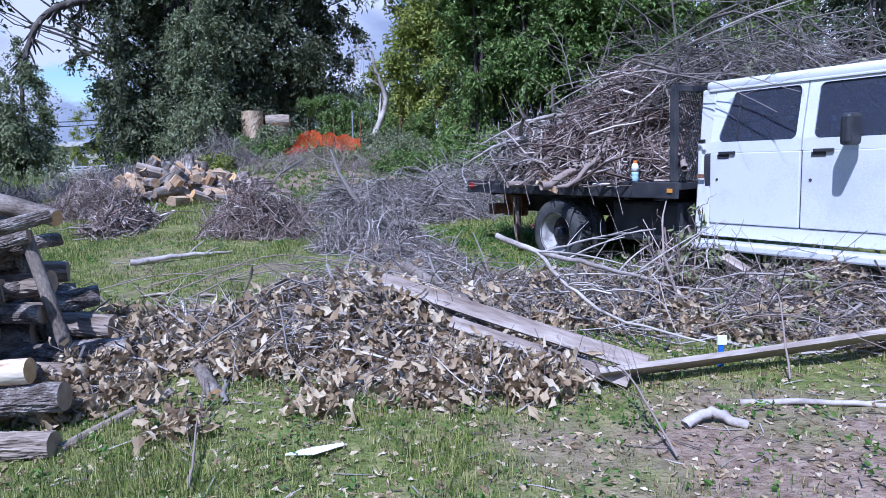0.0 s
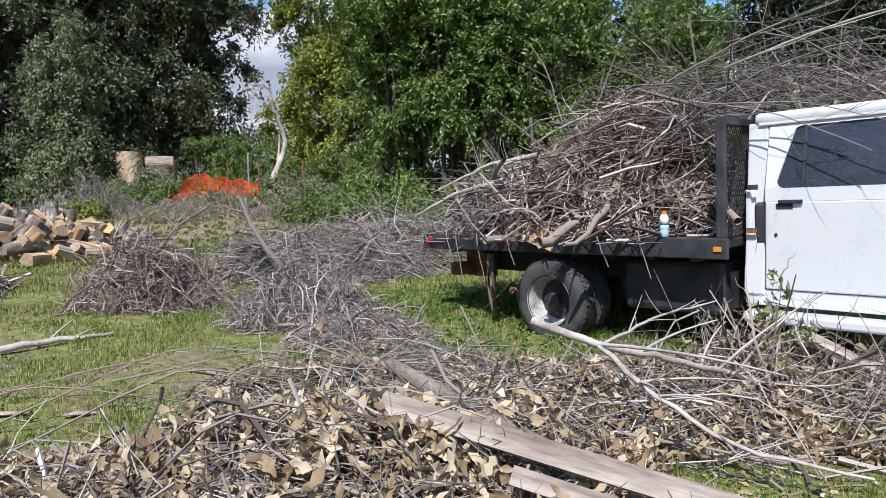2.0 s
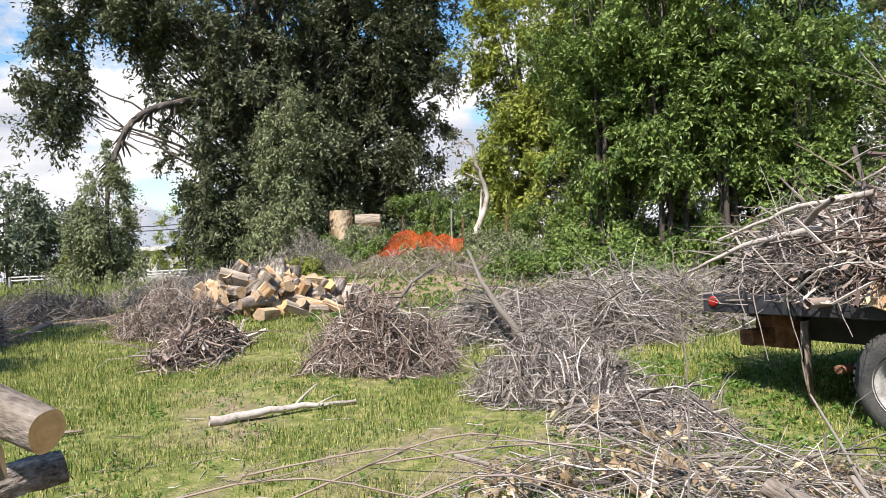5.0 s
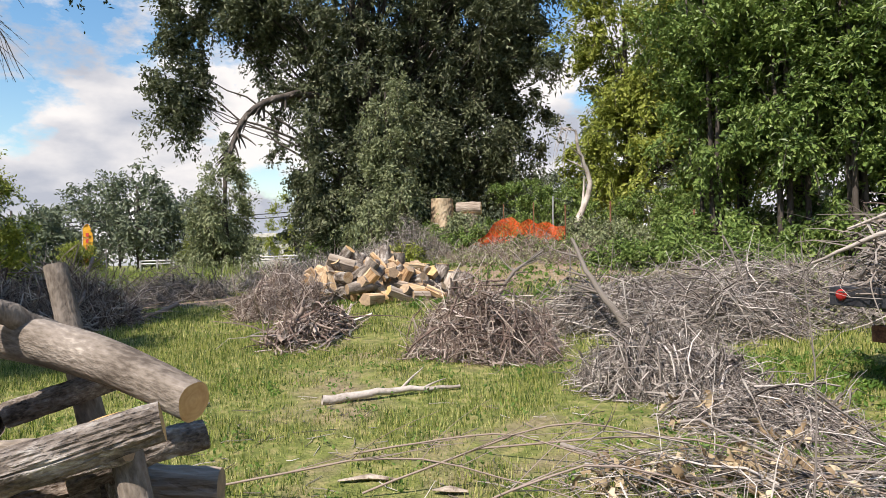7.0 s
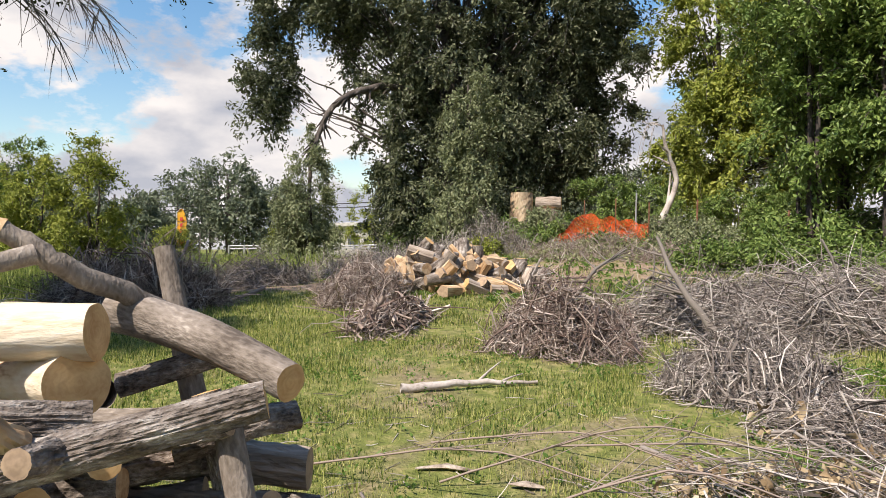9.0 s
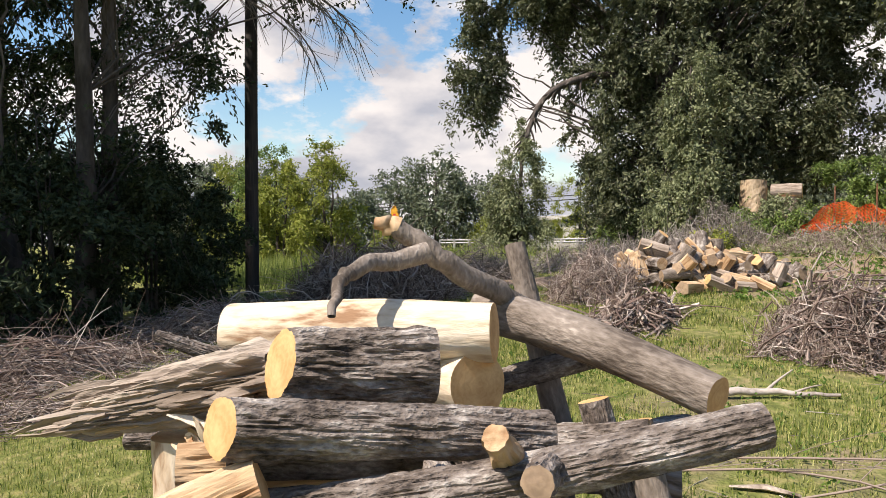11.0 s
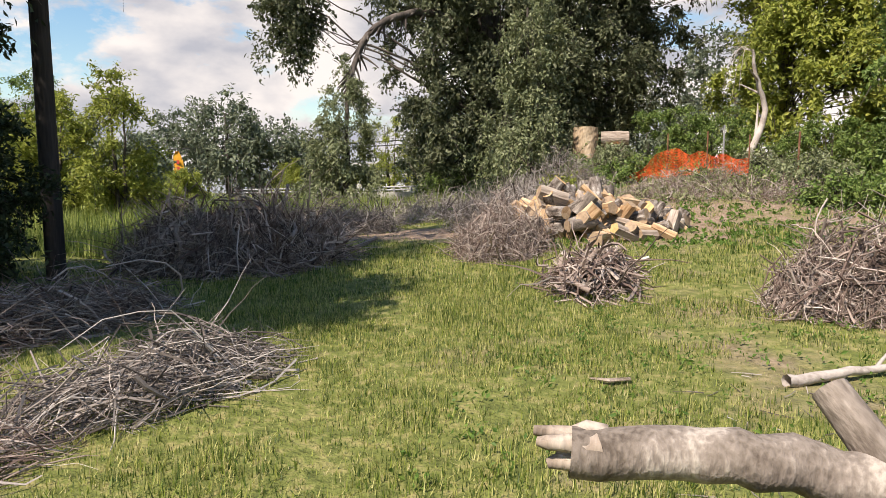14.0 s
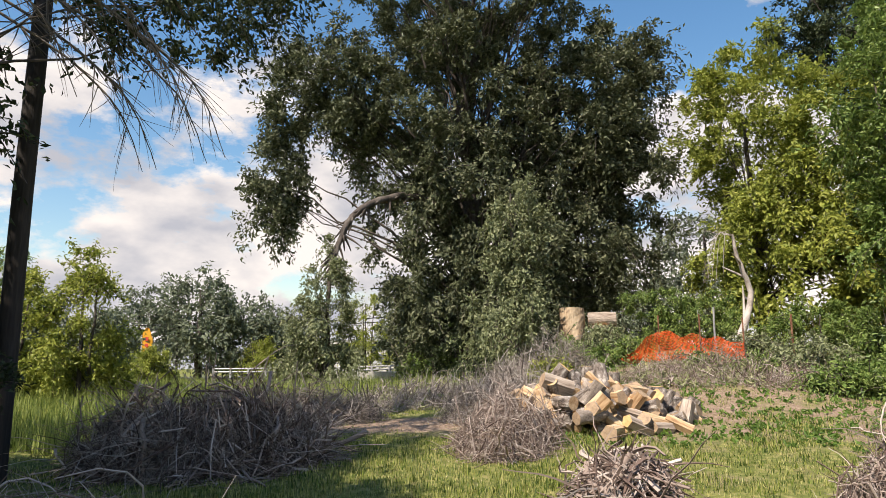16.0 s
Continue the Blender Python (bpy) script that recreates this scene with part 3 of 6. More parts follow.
    if limbs:
        p3, r3 = sticks(limbs, length * 1.35, radius * 1.25, 9)
        for q in range(limbs):
            v, f = tubes(p3[q:q + 1], r3[q:q + 1], 7)
            link_mesh("branch", v, f, mat, ob, smooth=True)
    if leaf:
        amat, n, size, name = leaf
        c, _, _ = heap(n, 1.08)
        c[:, 2] += 0.02
        # leaves hang in bunches
        bunch = max(1, n // 7)
        c = c[rng.integers(0, bunch, n)] + rng.normal(0, size * 0.42, (n, 3))
        c[:, 2] = np.maximum(c[:, 2], ground_z(c[:, 0], c[:, 1]) + 0.015 if base is None else base)
        v, f = lobed_leaves(rng, c, size, size * 0.5, 0.4)
        link_mesh(name, v, f, amat, ob, smooth=True, label="clusters of withered leaves")
    return ob


def stick(points, r0, r1, mat, name="branch", label="", sides=8, k=14, group="", forks=0, seed=0, fork_len=0.5, parent=None, category="branch", droop=False):
    """A bent branch along control points, with smaller forks."""
    rng = np.random.default_rng(seed)
    pts = np.asarray(points, float)
    t = np.linspace(0, 1, k) * (len(pts) - 1)
    path = np.stack([np.interp(t, np.arange(len(pts)), pts[:, c]) for c in range(3)], 1)
    for _ in range(2):
        path[1:-1] = 0.25 * path[:-2] + 0.5 * path[1:-1] + 0.25 * path[2:]
    path[1:-1] += rng.normal(0, min(r0 * 0.35, 0.004 + 0.05 * r0), (k - 2, 3))
    pieces = [tubes(path[None], np.linspace(r0, r1, k)[None], sides)]
    for q in range(forks):
        i = int(rng.uniform(0.25, 0.9) * (k - 2))
        d = path[i + 1] - path[i]
        d = d / (np.linalg.norm(d) + 1e-9) + rng.normal(0, 0.55, 3)
        d[2] = -abs(d[2]) - 0.5 if droop else abs(d[2]) * 0.6
        e = path[i] + d / np.linalg.norm(d) * fork_len * rng.uniform(0.5, 1.3)
        rr = (r0 + (r1 - r0) * i / k) * 0.55
        pieces.append(tubes(bezier(path[i], (path[i] + e) / 2 + rng.normal(0, 0.06, 3) * fork_len, e, 6)[None], np.linspace(rr, rr * 0.3, 6)[None], max(3, sides - 3)))
    if parent:
        v, f = joined(pieces)
        ob = link_mesh(name, v, f, mat, parent, smooth=True)
        return ob
    ob = tagged(link_mesh(name, *pieces[0], mat, smooth=True), label, category, group)
    for v, f in pieces[1:]:
        link_mesh("side_twig", v, f, mat, ob, smooth=True)
    return ob


# ---- trees ----
def tree(name, label, x, y, height, trunk_r, crown, clumps, leaves, leaf_size, leaf_mat, seed, lean=(0, 0), bark=None, clump_r=0.9, trunks=1, hang=0.0, shell=0.55, z=None, limb_share=0.22, group="", category="tree"):
    """Trunk and limbs that reach into a crown of uneven leaf clumps; crown: list of (dx, dy, dz, rx, ry, rz) lobes."""
    rng = np.random.default_rng(seed)
    z = gz(x, y) - 0.1 if z is None else z
    root = new(name)
    root.location = (x, y, z)
    tagged(root, label, category, group)
    weight = np.array([c[3] * c[4] * c[5] for c in crown]) ** 0.67
    which = rng.choice(len(crown), clumps, p=weight / weight.sum())
    lobes = np.array(crown, float)[which]
    d = rng.normal(size=(clumps, 3))
    d /= np.linalg.norm(d, axis=1, keepdims=True)
    q = shell + (1 - shell) * rng.uniform(0, 1, clumps) ** 0.6
    q *= 0.85 + 0.3 * rng.uniform(size=clumps)
    centre = lobes[:, :3] + d * q[:, None] * lobes[:, 3:]
    centre[:, 2] = np.maximum(centre[:, 2], 0.25)
    pieces = []
    tops = []
    for i in range(trunks):
        fx, fy = (0, 0) if trunks == 1 else rng.normal(0, trunk_r * 2.5, 2)
        top = np.array([lean[0] + fx * 2, lean[1] + fy * 2, height * 0.8])
        path = bezier((fx, fy, 0), (fx + lean[0] * 0.3, fy + lean[1] * 0.3, height * 0.42), top, 12)
        path[1:] += rng.normal(0, trunk_r * 0.18, (11, 3))
        rad = trunk_r * np.linspace(1.0, 0.22, 12)
        rad[0] *= 1.35
        pieces.append(tubes(path[None], rad[None], 10))
        tops.append(path)
    for c in centre[rng.uniform(size=clumps) < limb_share]:
        path = tops[rng.integers(len(tops))]
        lo = path[min(10, max(2, int(12 * min(0.85, max(0.15, (c[2] - 0.25 * height) / height)))))]
        bend = (lo + c) / 2 + np.array([0, 0, 0.12 * np.linalg.norm(c - lo)])
        r = trunk_r * rng.uniform(0.05, 0.16)
        limb = bezier(lo, bend, c, 9)
        limb[1:-1] += rng.normal(0, 0.018 * np.linalg.norm(c - lo), (7, 3))
        pieces.append(tubes(limb[None], np.linspace(r, r * 0.2, 9)[None], 5))
    # each clump is a handful of leafy sprays that reach outwards and sag
    sprays = 11
    per = max(2, leaves // (clumps * sprays))
    size = rng.uniform(0.5, 1.45, clumps) * clump_r
    core = np.array(crown, float)[:, :3].mean(0)
    away = centre - core
    away /= np.linalg.norm(away, axis=1, keepdims=True) + 1e-9
    start = np.repeat(centre, sprays, 0) + rng.normal(0, 0.16, (clumps * sprays, 3)) * np.repeat(size, sprays)[:, None]
    go = 0.55 * np.repeat(away, sprays, 0) + rng.normal(0, 0.75, (clumps * sprays, 3))
    go[:, 2] -= 0.1 + hang * 0.8
    go *= (np.repeat(size, sprays) * rng.uniform(0.5, 1.25, clumps * sprays) / (np.linalg.norm(go, axis=1) + 1e-9))[:, None]
    sag = np.array([0, 0, -0.35 - 0.6 * hang]) * np.linalg.norm(go, axis=1)[:, None]
    t = rng.uniform(0.05, 1.0, (clumps * sprays, per, 1))
    pts = (start[:, None] + go[:, None] * t + sag[:, None] * t * t).reshape(-1, 3)
    pts += rng.normal(0, 0.42 * leaf_size, pts.shape)
    pts[:, 2] = np.maximum(pts[:, 2], 0.05)
    heading = np.repeat(go / (np.linalg.norm(go, axis=1, keepdims=True) + 1e-9), per, 0) + rng.normal(0, 0.6, pts.shape)
    face = np.repeat(np.repeat(away, sprays, 0), per, 0) * 0.5 + np.array([0, 0, 0.75])
    v, f = leaf_quads(rng, pts, leaf_size, leaf_size * 0.46, 0.3 + hang * 0.2, heading=heading, curl=0.12, face=face)
    few = np.arange(0, clumps * sprays, 5)
    tw = np.stack([start[few], start[few] + go[few] * 0.5 + sag[few] * 0.25, start[few] + go[few] + sag[few]], 1)
    pieces.append(tubes(tw, np.tile([[0.011, 0.008, 0.004]], (len(few), 1)) * (1 + leaf_size * 2), 3))
    link_mesh("trunk", *joined(pieces), bark or MAT_TREEBARK, root, smooth=True)
    link_mesh("crown", v, f, leaf_mat, root)
    return root

# ---- trees and shrubs ----
tree("large_tree", "huge old shade tree with dark dense foliage", -12.5, 32, 22, 0.7,
     [(-0.8, 0.4, 12.5, 5.2, 4.5, 5.5), (-7.4, -3.5, 9.0, 1.3, 1.5, 2.6), (-7.3, -3.4, 10.4, 1.4, 1.5, 2.2), (-7.5, -3.5, 7.6, 0.9, 1.0, 1.6), (-6.0, -2.5, 13.4, 2.6, 2.6, 2.4), (-4.2, -2.2, 12.4, 2.2, 2.0, 2.2), (4.8, 2, 12.5, 3.6, 3.6, 4.6), (4.2, 2, 6.2, 3.2, 3, 4), (-1.6, -0.5, 4, 3.2, 2.6, 3.8), (1.8, -0.5, 4.6, 3.4, 2.6, 4.4), (0, -1, 8.5, 4.4, 3, 3), (0, 0, 19, 6.2, 5, 4.5), (6.4, 1.5, 8, 2.2, 2.4, 4.6), (6.2, 1.5, 13.4, 2.3, 2.4, 3.6), (3.2, 3, 9, 3.4, 2.4, 5)],
     980, 240000, 0.24, LEAF_OLD, 11, clump_r=1.0, shell=0.3)
tree("drooping_tree", "grey-green tree hanging over the lawn's edge", -16.5, 26.3, 5, 0.14,
     [(0, 0, 3.6, 1.0, 1.0, 2.4), (-0.3, 0, 1.2, 1.5, 1.2, 1.1), (-0.9, 0, 2.4, 0.8, 0.8, 1.2)], 90, 16000, 0.15, LEAF_GREY, 12, clump_r=0.55, hang=0.5)
stick([(-12.5, 31.5, 8.2), (-14.6, 29.6, 9.0), (-16.0, 27.4, 7.9), (-16.4, 26.3, 5.6), (-16.45, 26.2, 3.4)], 0.2, 0.06, MAT_TREEBARK, label="bare arching limb of the old tree", k=22, forks=44, fork_len=0.8, seed=9, droop=True)
tree("small_tree", "pale grey-green young tree before the old one", -9.4, 25.8, 8, 0.14,
     [(0.1, 0, 5.0, 0.95, 0.95, 2.4), (-0.2, 0, 2.4, 1.3, 1.2, 1.8)], 80, 18000, 0.15, LEAF_GREY, 13, clump_r=0.55, hang=0.6)
k = 0
for tx, ty, th, mat in ((1.1, 21.8, 9.6, LEAF_GREEN), (2.7, 21.2, 10.4, LEAF_GREEN), (4.1, 20.6, 10, LEAF_GREEN), (1.9, 24, 11.5, LEAF_GREEN), (3.6, 23.8, 11.5, LEAF_GREEN), (5.6, 20.0, 6.5, LEAF_GREEN),
                        (8.2, 25.5, 12, LEAF_DARK), (11, 24.5, 13, LEAF_GREY), (13.8, 22, 12, LEAF_DARK), (16.8, 18, 12, LEAF_DARK), (8.8, 19.5, 6.5, LEAF_GREEN), (12.6, 16.5, 7.5, LEAF_DARK), (6.2, 24, 8, LEAF_DARK)):
    k += 1
    tree("thicket_tree", "slender leafy tree in a dense green thicket", tx, ty, th, 0.08,
         [(0, 0, th * 0.68, 1.5, 1.5, th * 0.3), (0.3, 0, th * 0.40, 1.6, 1.5, th * 0.22), (-0.3, 0, 0.9, 1.2, 1.2, 0.6)], 130, 26000, 0.165, mat, 20 + k, trunks=5, clump_r=0.62, shell=0.35, group="thicket trees")
tree("yellow_green_tree", "rounded yellow-green tree behind the cleared bank", -0.8, 33, 12.5, 0.24, [(0.3, 0, 8.9, 2.6, 2.6, 4.0), (3.4, -1.5, 7.2, 3.0, 2.6, 3.8), (1.4, -2.0, 3.6, 3.8, 2.6, 2.8), (6.0, -1.5, 6.0, 2.4, 2.2, 3.6)], 360, 95000, 0.23, LEAF_LIME, 41, clump_r=0.95)
tree("background_tree", "tall dark tree behind the thicket", 8.5, 45, 25, 0.5, [(0, 0, 18, 4.2, 4.2, 4.5), (-3.0, 0, 19.5, 2.6, 2.6, 2.6)], 120, 20000, 0.3, LEAF_DARK, 42, clump_r=1.2)
for sx, sy, sr, sh, mat in ((-4.9, 28.3, 1.6, 2.3, LEAF_GREEN), (-3.6, 28.4, 1.5, 2.0, LEAF_GREEN), (-0.2, 27, 1.7, 1.7, LEAF_GREEN), (-1.6, 22.4, 1.0, 0.9, LEAF_GREY), (0.0, 20.4, 0.9, 0.8, LEAF_GREEN),
                            (-7.9, 22.8, 0.5, 0.8, LEAF_LIME), (-6.3, 24.6, 0.7, 0.8, LEAF_GREEN), (1.2, 18.6, 1.0, 1.0, LEAF_GREEN), (-12.0, 29.5, 1.8, 2.2, LEAF_DARK), (-9.6, 28.8, 1.8, 2.2, LEAF_DARK), (-2.6, 24, 0.7, 0.7, LEAF_GREY), (-13.6, 29.8, 1.3, 1.5, LEAF_GREEN), (1.8, 27.5, 1.8, 2.0, LEAF_GREEN),
                            (-7.7, 25.1, 0.6, 1.3, LEAF_GREEN), (-6.6, 25.2, 0.7, 1.5, LEAF_GREY), (-4.0, 21.6, 0.4, 0.5, LEAF_GREEN), (-3.0, 21.2, 0.5, 0.5, LEAF_GREEN), (-1.4, 20.0, 0.7, 0.7, LEAF_GREEN), (0.4, 23.2, 0.9, 1.1, LEAF_GREEN)):
    k += 1
    tree("shrub", "tangled leafy shrub on the overgrown bank", sx, sy, sh, 0.03, [(0, 0, sh * 0.5, sr, sr * 0.8, sh * 0.5)], 46, int(5200 * sr), 0.115, mat, 60 + k, trunks=3, clump_r=0.38, shell=0.4, group="bank shrubs", category="shrub")
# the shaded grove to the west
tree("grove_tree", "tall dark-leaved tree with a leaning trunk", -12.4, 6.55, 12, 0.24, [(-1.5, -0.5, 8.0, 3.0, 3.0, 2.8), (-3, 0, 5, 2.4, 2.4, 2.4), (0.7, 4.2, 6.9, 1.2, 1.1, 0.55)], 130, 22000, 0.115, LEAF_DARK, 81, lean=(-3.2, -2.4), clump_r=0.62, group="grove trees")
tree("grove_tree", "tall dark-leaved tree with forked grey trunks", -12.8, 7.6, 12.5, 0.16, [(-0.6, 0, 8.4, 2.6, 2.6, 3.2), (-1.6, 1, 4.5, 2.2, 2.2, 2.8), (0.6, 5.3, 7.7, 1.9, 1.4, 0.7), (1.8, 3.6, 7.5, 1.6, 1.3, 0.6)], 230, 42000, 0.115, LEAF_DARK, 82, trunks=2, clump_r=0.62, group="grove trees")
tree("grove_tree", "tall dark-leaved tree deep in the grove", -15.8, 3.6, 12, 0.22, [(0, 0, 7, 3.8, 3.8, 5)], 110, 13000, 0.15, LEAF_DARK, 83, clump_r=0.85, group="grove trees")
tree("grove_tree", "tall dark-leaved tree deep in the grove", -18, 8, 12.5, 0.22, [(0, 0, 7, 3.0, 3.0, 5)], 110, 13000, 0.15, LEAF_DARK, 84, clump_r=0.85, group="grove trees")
# added out of view; its flat crown lobes are placed to shadow the lawn
tree("grove_tree", "unseen tree added to shade the lawn by the grove", -12.6, 3.2, 11, 0.2, [(0.6, 0.7, 8.6, 1.9, 0.9, 0.6), (-0.9, 1.0, 8.8, 2.2, 1.0, 0.6), (0.2, 0.8, 8.4, 1.6, 1.0, 0.5), (1.0, 1.9, 8.6, 1.6, 0.9, 0.5), (-0.6, 2.3, 8.8, 2.0, 0.9, 0.5)], 240, 30000, 0.2, LEAF_DARK, 85, clump_r=0.7, shell=0.1, group="grove trees")
# this one is added out of view to keep sun off the grove's undergrowth
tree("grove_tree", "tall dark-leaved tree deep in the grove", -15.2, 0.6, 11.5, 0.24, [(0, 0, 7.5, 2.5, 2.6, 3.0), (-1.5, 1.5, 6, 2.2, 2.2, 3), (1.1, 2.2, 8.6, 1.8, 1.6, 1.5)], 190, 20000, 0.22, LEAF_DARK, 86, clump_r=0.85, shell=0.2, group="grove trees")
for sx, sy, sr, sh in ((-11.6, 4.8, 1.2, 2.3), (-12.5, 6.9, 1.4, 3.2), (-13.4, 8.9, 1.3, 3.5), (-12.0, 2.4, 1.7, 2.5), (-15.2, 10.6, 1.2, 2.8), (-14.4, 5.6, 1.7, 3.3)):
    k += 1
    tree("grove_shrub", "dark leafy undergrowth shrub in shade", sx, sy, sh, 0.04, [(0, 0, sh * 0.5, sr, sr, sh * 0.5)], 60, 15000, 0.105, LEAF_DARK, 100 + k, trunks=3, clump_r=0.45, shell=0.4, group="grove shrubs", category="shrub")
# bare hanging twigs under the grove's canopy
for q, (bx, by, bz) in enumerate(((-11.7, 10.5, 6.5), (-12.2, 9.9, 6.6), (-11.5, 10.9, 6.3), (-12.5, 9.3, 6.7), (-12.1, 11.3, 6.4), (-12.3, 10.5, 6.1), (-11.7, 10.1, 6.8), (-12.8, 10.8, 6.2))):
    stick([(bx - 1.2, by - 1.2, bz + 0.9), (bx, by, bz), (bx + 0.6, by + 0.5, bz - 0.7), (bx + 0.8, by + 0.8, bz - 1.6)], 0.026, 0.005, MAT_TWIG_DARK, "hanging_branch", "bare dead branch hanging from the canopy", 5, 14, "dead branches", 22, 300 + q, 0.75, droop=True)
# mid distance and far trees by the road
for tx, ty, th, tw, mat in ((-21.2, 20.0, 5.2, 1.5, LEAF_LIME), (-23.4, 19.4, 4.6, 1.7, LEAF_LIME), (-26, 20.6, 5.2, 1.9, LEAF_GREEN), (-29, 21, 5.0, 1.9, LEAF_LIME), (-18.0, 27.2, 1.5, 1.2, LEAF_GREY), (-23.5, 46, 6.6, 2.8, LEAF_LIME), (-19.5, 47.5, 7.2, 2.8, LEAF_GREEN), (-28.5, 31.5, 2.0, 1.1, LEAF_LIME), (-33, 48, 3.2, 1.5, LEAF_LIME), (-15.5, 48, 8, 3, LEAF_GREEN)):
    k += 1
    tree("roadside_tree", "bushy sunlit young tree beside the road", tx, ty, th, 0.07, [(0, 0, th * 0.6, tw * 0.8, tw * 0.8, th * 0.4), (0, 0, th * 0.25, tw * 1.1, tw, th * 0.25)], 80, 14000, 0.14, mat, 130 + k, trunks=3, clump_r=0.52, shell=0.35, group="roadside trees")
for q in range(20):
    b = radians(2 + q * 4.4)
    if 23 < 2 + q * 4.4 < 31:
        continue
    dd = 60 + 9 * math.sin(q * 2.3)
    th = 7.6 + 1.6 * math.sin(q * 1.7)
    k += 1
    tree("distant_tree", "distant rounded shade tree", -5 - dd * math.sin(b), 4 + dd * math.cos(b), th, 0.3, [(0, 0, th * 0.56, 3.4, 3.4, th * 0.42), (2.0, 0, th * 0.42, 2.4, 2.4, th * 0.34)], 90, 7000, 0.42, LEAF_FAR_HAZE, 160 + k, clump_r=1.2, group="distant trees")
for tx, ty, th, tw in ((-16, 70, 12, 7), (0, 66, 14, 7), (14, 62, 14, 7), (27, 55, 14, 7), (36, 42, 13, 7), (38, 28, 13, 7), (24, 33, 13, 5)):
    k += 1
    tree("distant_tree", "distant rounded shade tree", tx, ty, th, 0.4, [(0, 0, th * 0.55, tw * 0.7, tw * 0.7, th * 0.45)], 80, 7000, 0.5, LEAF_FAR_HAZE, 160 + k, clump_r=1.5, group="distant trees")
# trees behind the starting point close the place
for q in range(12):
    a = radians(-170 + q * 22)
    tx, ty = 30 * math.cos(a), 2 + 26 * math.sin(a)
    if ty < 4:
        tree("boundary_tree", "leafy tree along the yard's far boundary", tx, ty, 11, 0.25, [(0, 0, 6.5, 3.4, 3.4, 4.2)], 60, 5000, 0.35, LEAF_GREEN, 400 + q, clump_r=1.3, group="boundary trees")

# ---- brush piles ----
brush_pile("rounded heap of grey brush twigs on the lawn", -2.95, 10.6, 0.85, 0.75, 0.95, 1500, 0.72, 0.012, 1, mat=MAT_TWIG_RED, steep=0.65)
brush_pile("long low bank of grey brush branches", -0.9, 12.4, 1.7, 0.7, 0.85, 1500, 1.1, 0.013, 2, along=10, steep=0.5)
brush_pile("rounded heap of thin grey twigs on the lawn", -1.05, 9.4, 0.75, 0.65, 0.7, 1700, 0.62, 0.010, 3, steep=0.6)
brush_pile("trailing end of grey brush twigs", -0.4, 8.3, 0.62, 0.5, 0.34, 700, 0.6, 0.010, 4, along=-40, leaf=(MAT_DRYLEAF, 160, 0.12, "dry_leaves"))
brush_pile("thin twigs and withered leaves lying on grass", -0.3, 6.9, 1.3, 0.55, 0.22, 300, 1.1, 0.008, 41, along=-25, leaf=(MAT_DRYLEAF, 900, 0.10, "dry_leaves"), steep=0.2)
brush_pile("green-leaved cut branches on brush bank", 0.6, 13.6, 2.1, 1.0, 0.8, 1500, 1.5, 0.013, 5, along=15, leaf=(MAT_WILTED, 3200, 0.12, "wilted_leaves"))
brush_pile("small steep heap of thick grey sticks", -5.55, 11.4, 0.45, 0.95, 0.48, 260, 1.0, 0.024, 6, along=108, mat=MAT_TWIG_RED, steep=0.3, limbs=9, sprigs=0.05)
brush_pile("dense grey brush beside the firewood", -7.25, 13.7, 0.7, 1.0, 0.85, 1300, 0.8, 0.010, 7, mat=MAT_TWIG_RED, steep=0.8)
brush_pile("pale upright dry brush behind the firewood", -7.6, 16.4, 1.4, 0.8, 0.95, 1300, 1.0, 0.010, 71, mat=MAT_TWIG, steep=1.1)
brush_pile("large dark brush pile in tree shade", -11.3, 12.3, 1.9, 1.1, 1.3, 2200, 1.3, 0.016, 8, mat=MAT_TWIG_RED, limbs=22, steep=0.75, sprigs=0.3, power=0.9)
brush_pile("low dark brush pile beside the dirt track", -12.0, 16.9, 1.5, 0.9, 0.75, 1000, 1.1, 0.013, 9, mat=MAT_TWIG_DARK, steep=0.6)
brush_pile("low windrow of reddish brush along undergrowth", -10.5, 8.3, 1.25, 0.5, 0.55, 1200, 0.9, 0.010, 10, turn=70, along=60, mat=MAT_TWIG_RED)
brush_pile("low windrow of grey brush along undergrowth", -10.0, 5.5, 1.5, 0.65, 0.42, 1300, 1.0, 0.010, 11, turn=85, along=65, mat=MAT_TWIG_RED)
brush_pile("small low heap of sticks on the grass", -8.1, 7.2, 1.0, 0.5, 0.36, 620, 0.8, 0.011, 12, turn=70, along=60)
brush_pile("leaf-covered heap of broken branches", -0.7, 5.3, 1.6, 0.85, 0.50, 900, 0.8, 0.011, 13, along=-20, leaf=(MAT_DRYLEAF, 6000, 0.12, "dry_leaves"))
brush_pile("withered leafy twigs at the edge of the heap", -2.2, 5.2, 1.0, 0.6, 0.26, 260, 0.7, 0.010, 43, along=0, leaf=(MAT_DRYLEAF, 2600, 0.12, "dry_leaves"))
brush_pile("scattered cut branches with dry leaves", 1.5, 5.9, 1.4, 0.75, 0.38, 520, 1.0, 0.011, 14, along=-30, leaf=(MAT_DRYLEAF, 3800, 0.10, "dry_leaves"))
brush_pile("scattered thin branches and withered leaves", 3.3, 5.3, 1.2, 0.65, 0.45, 420, 1.0, 0.011, 15, along=-30, leaf=(MAT_DRYLEAF, 2600, 0.10, "dry_leaves"))
brush_pile("low spread of dead twigs along the track", -10.0, 19.5, 2.6, 1.4, 0.55, 1500, 1.0, 0.011, 16, mat=MAT_TWIG, steep=0.8, leaf=(MAT_WILTED, 1500, 0.12, "weeds"))
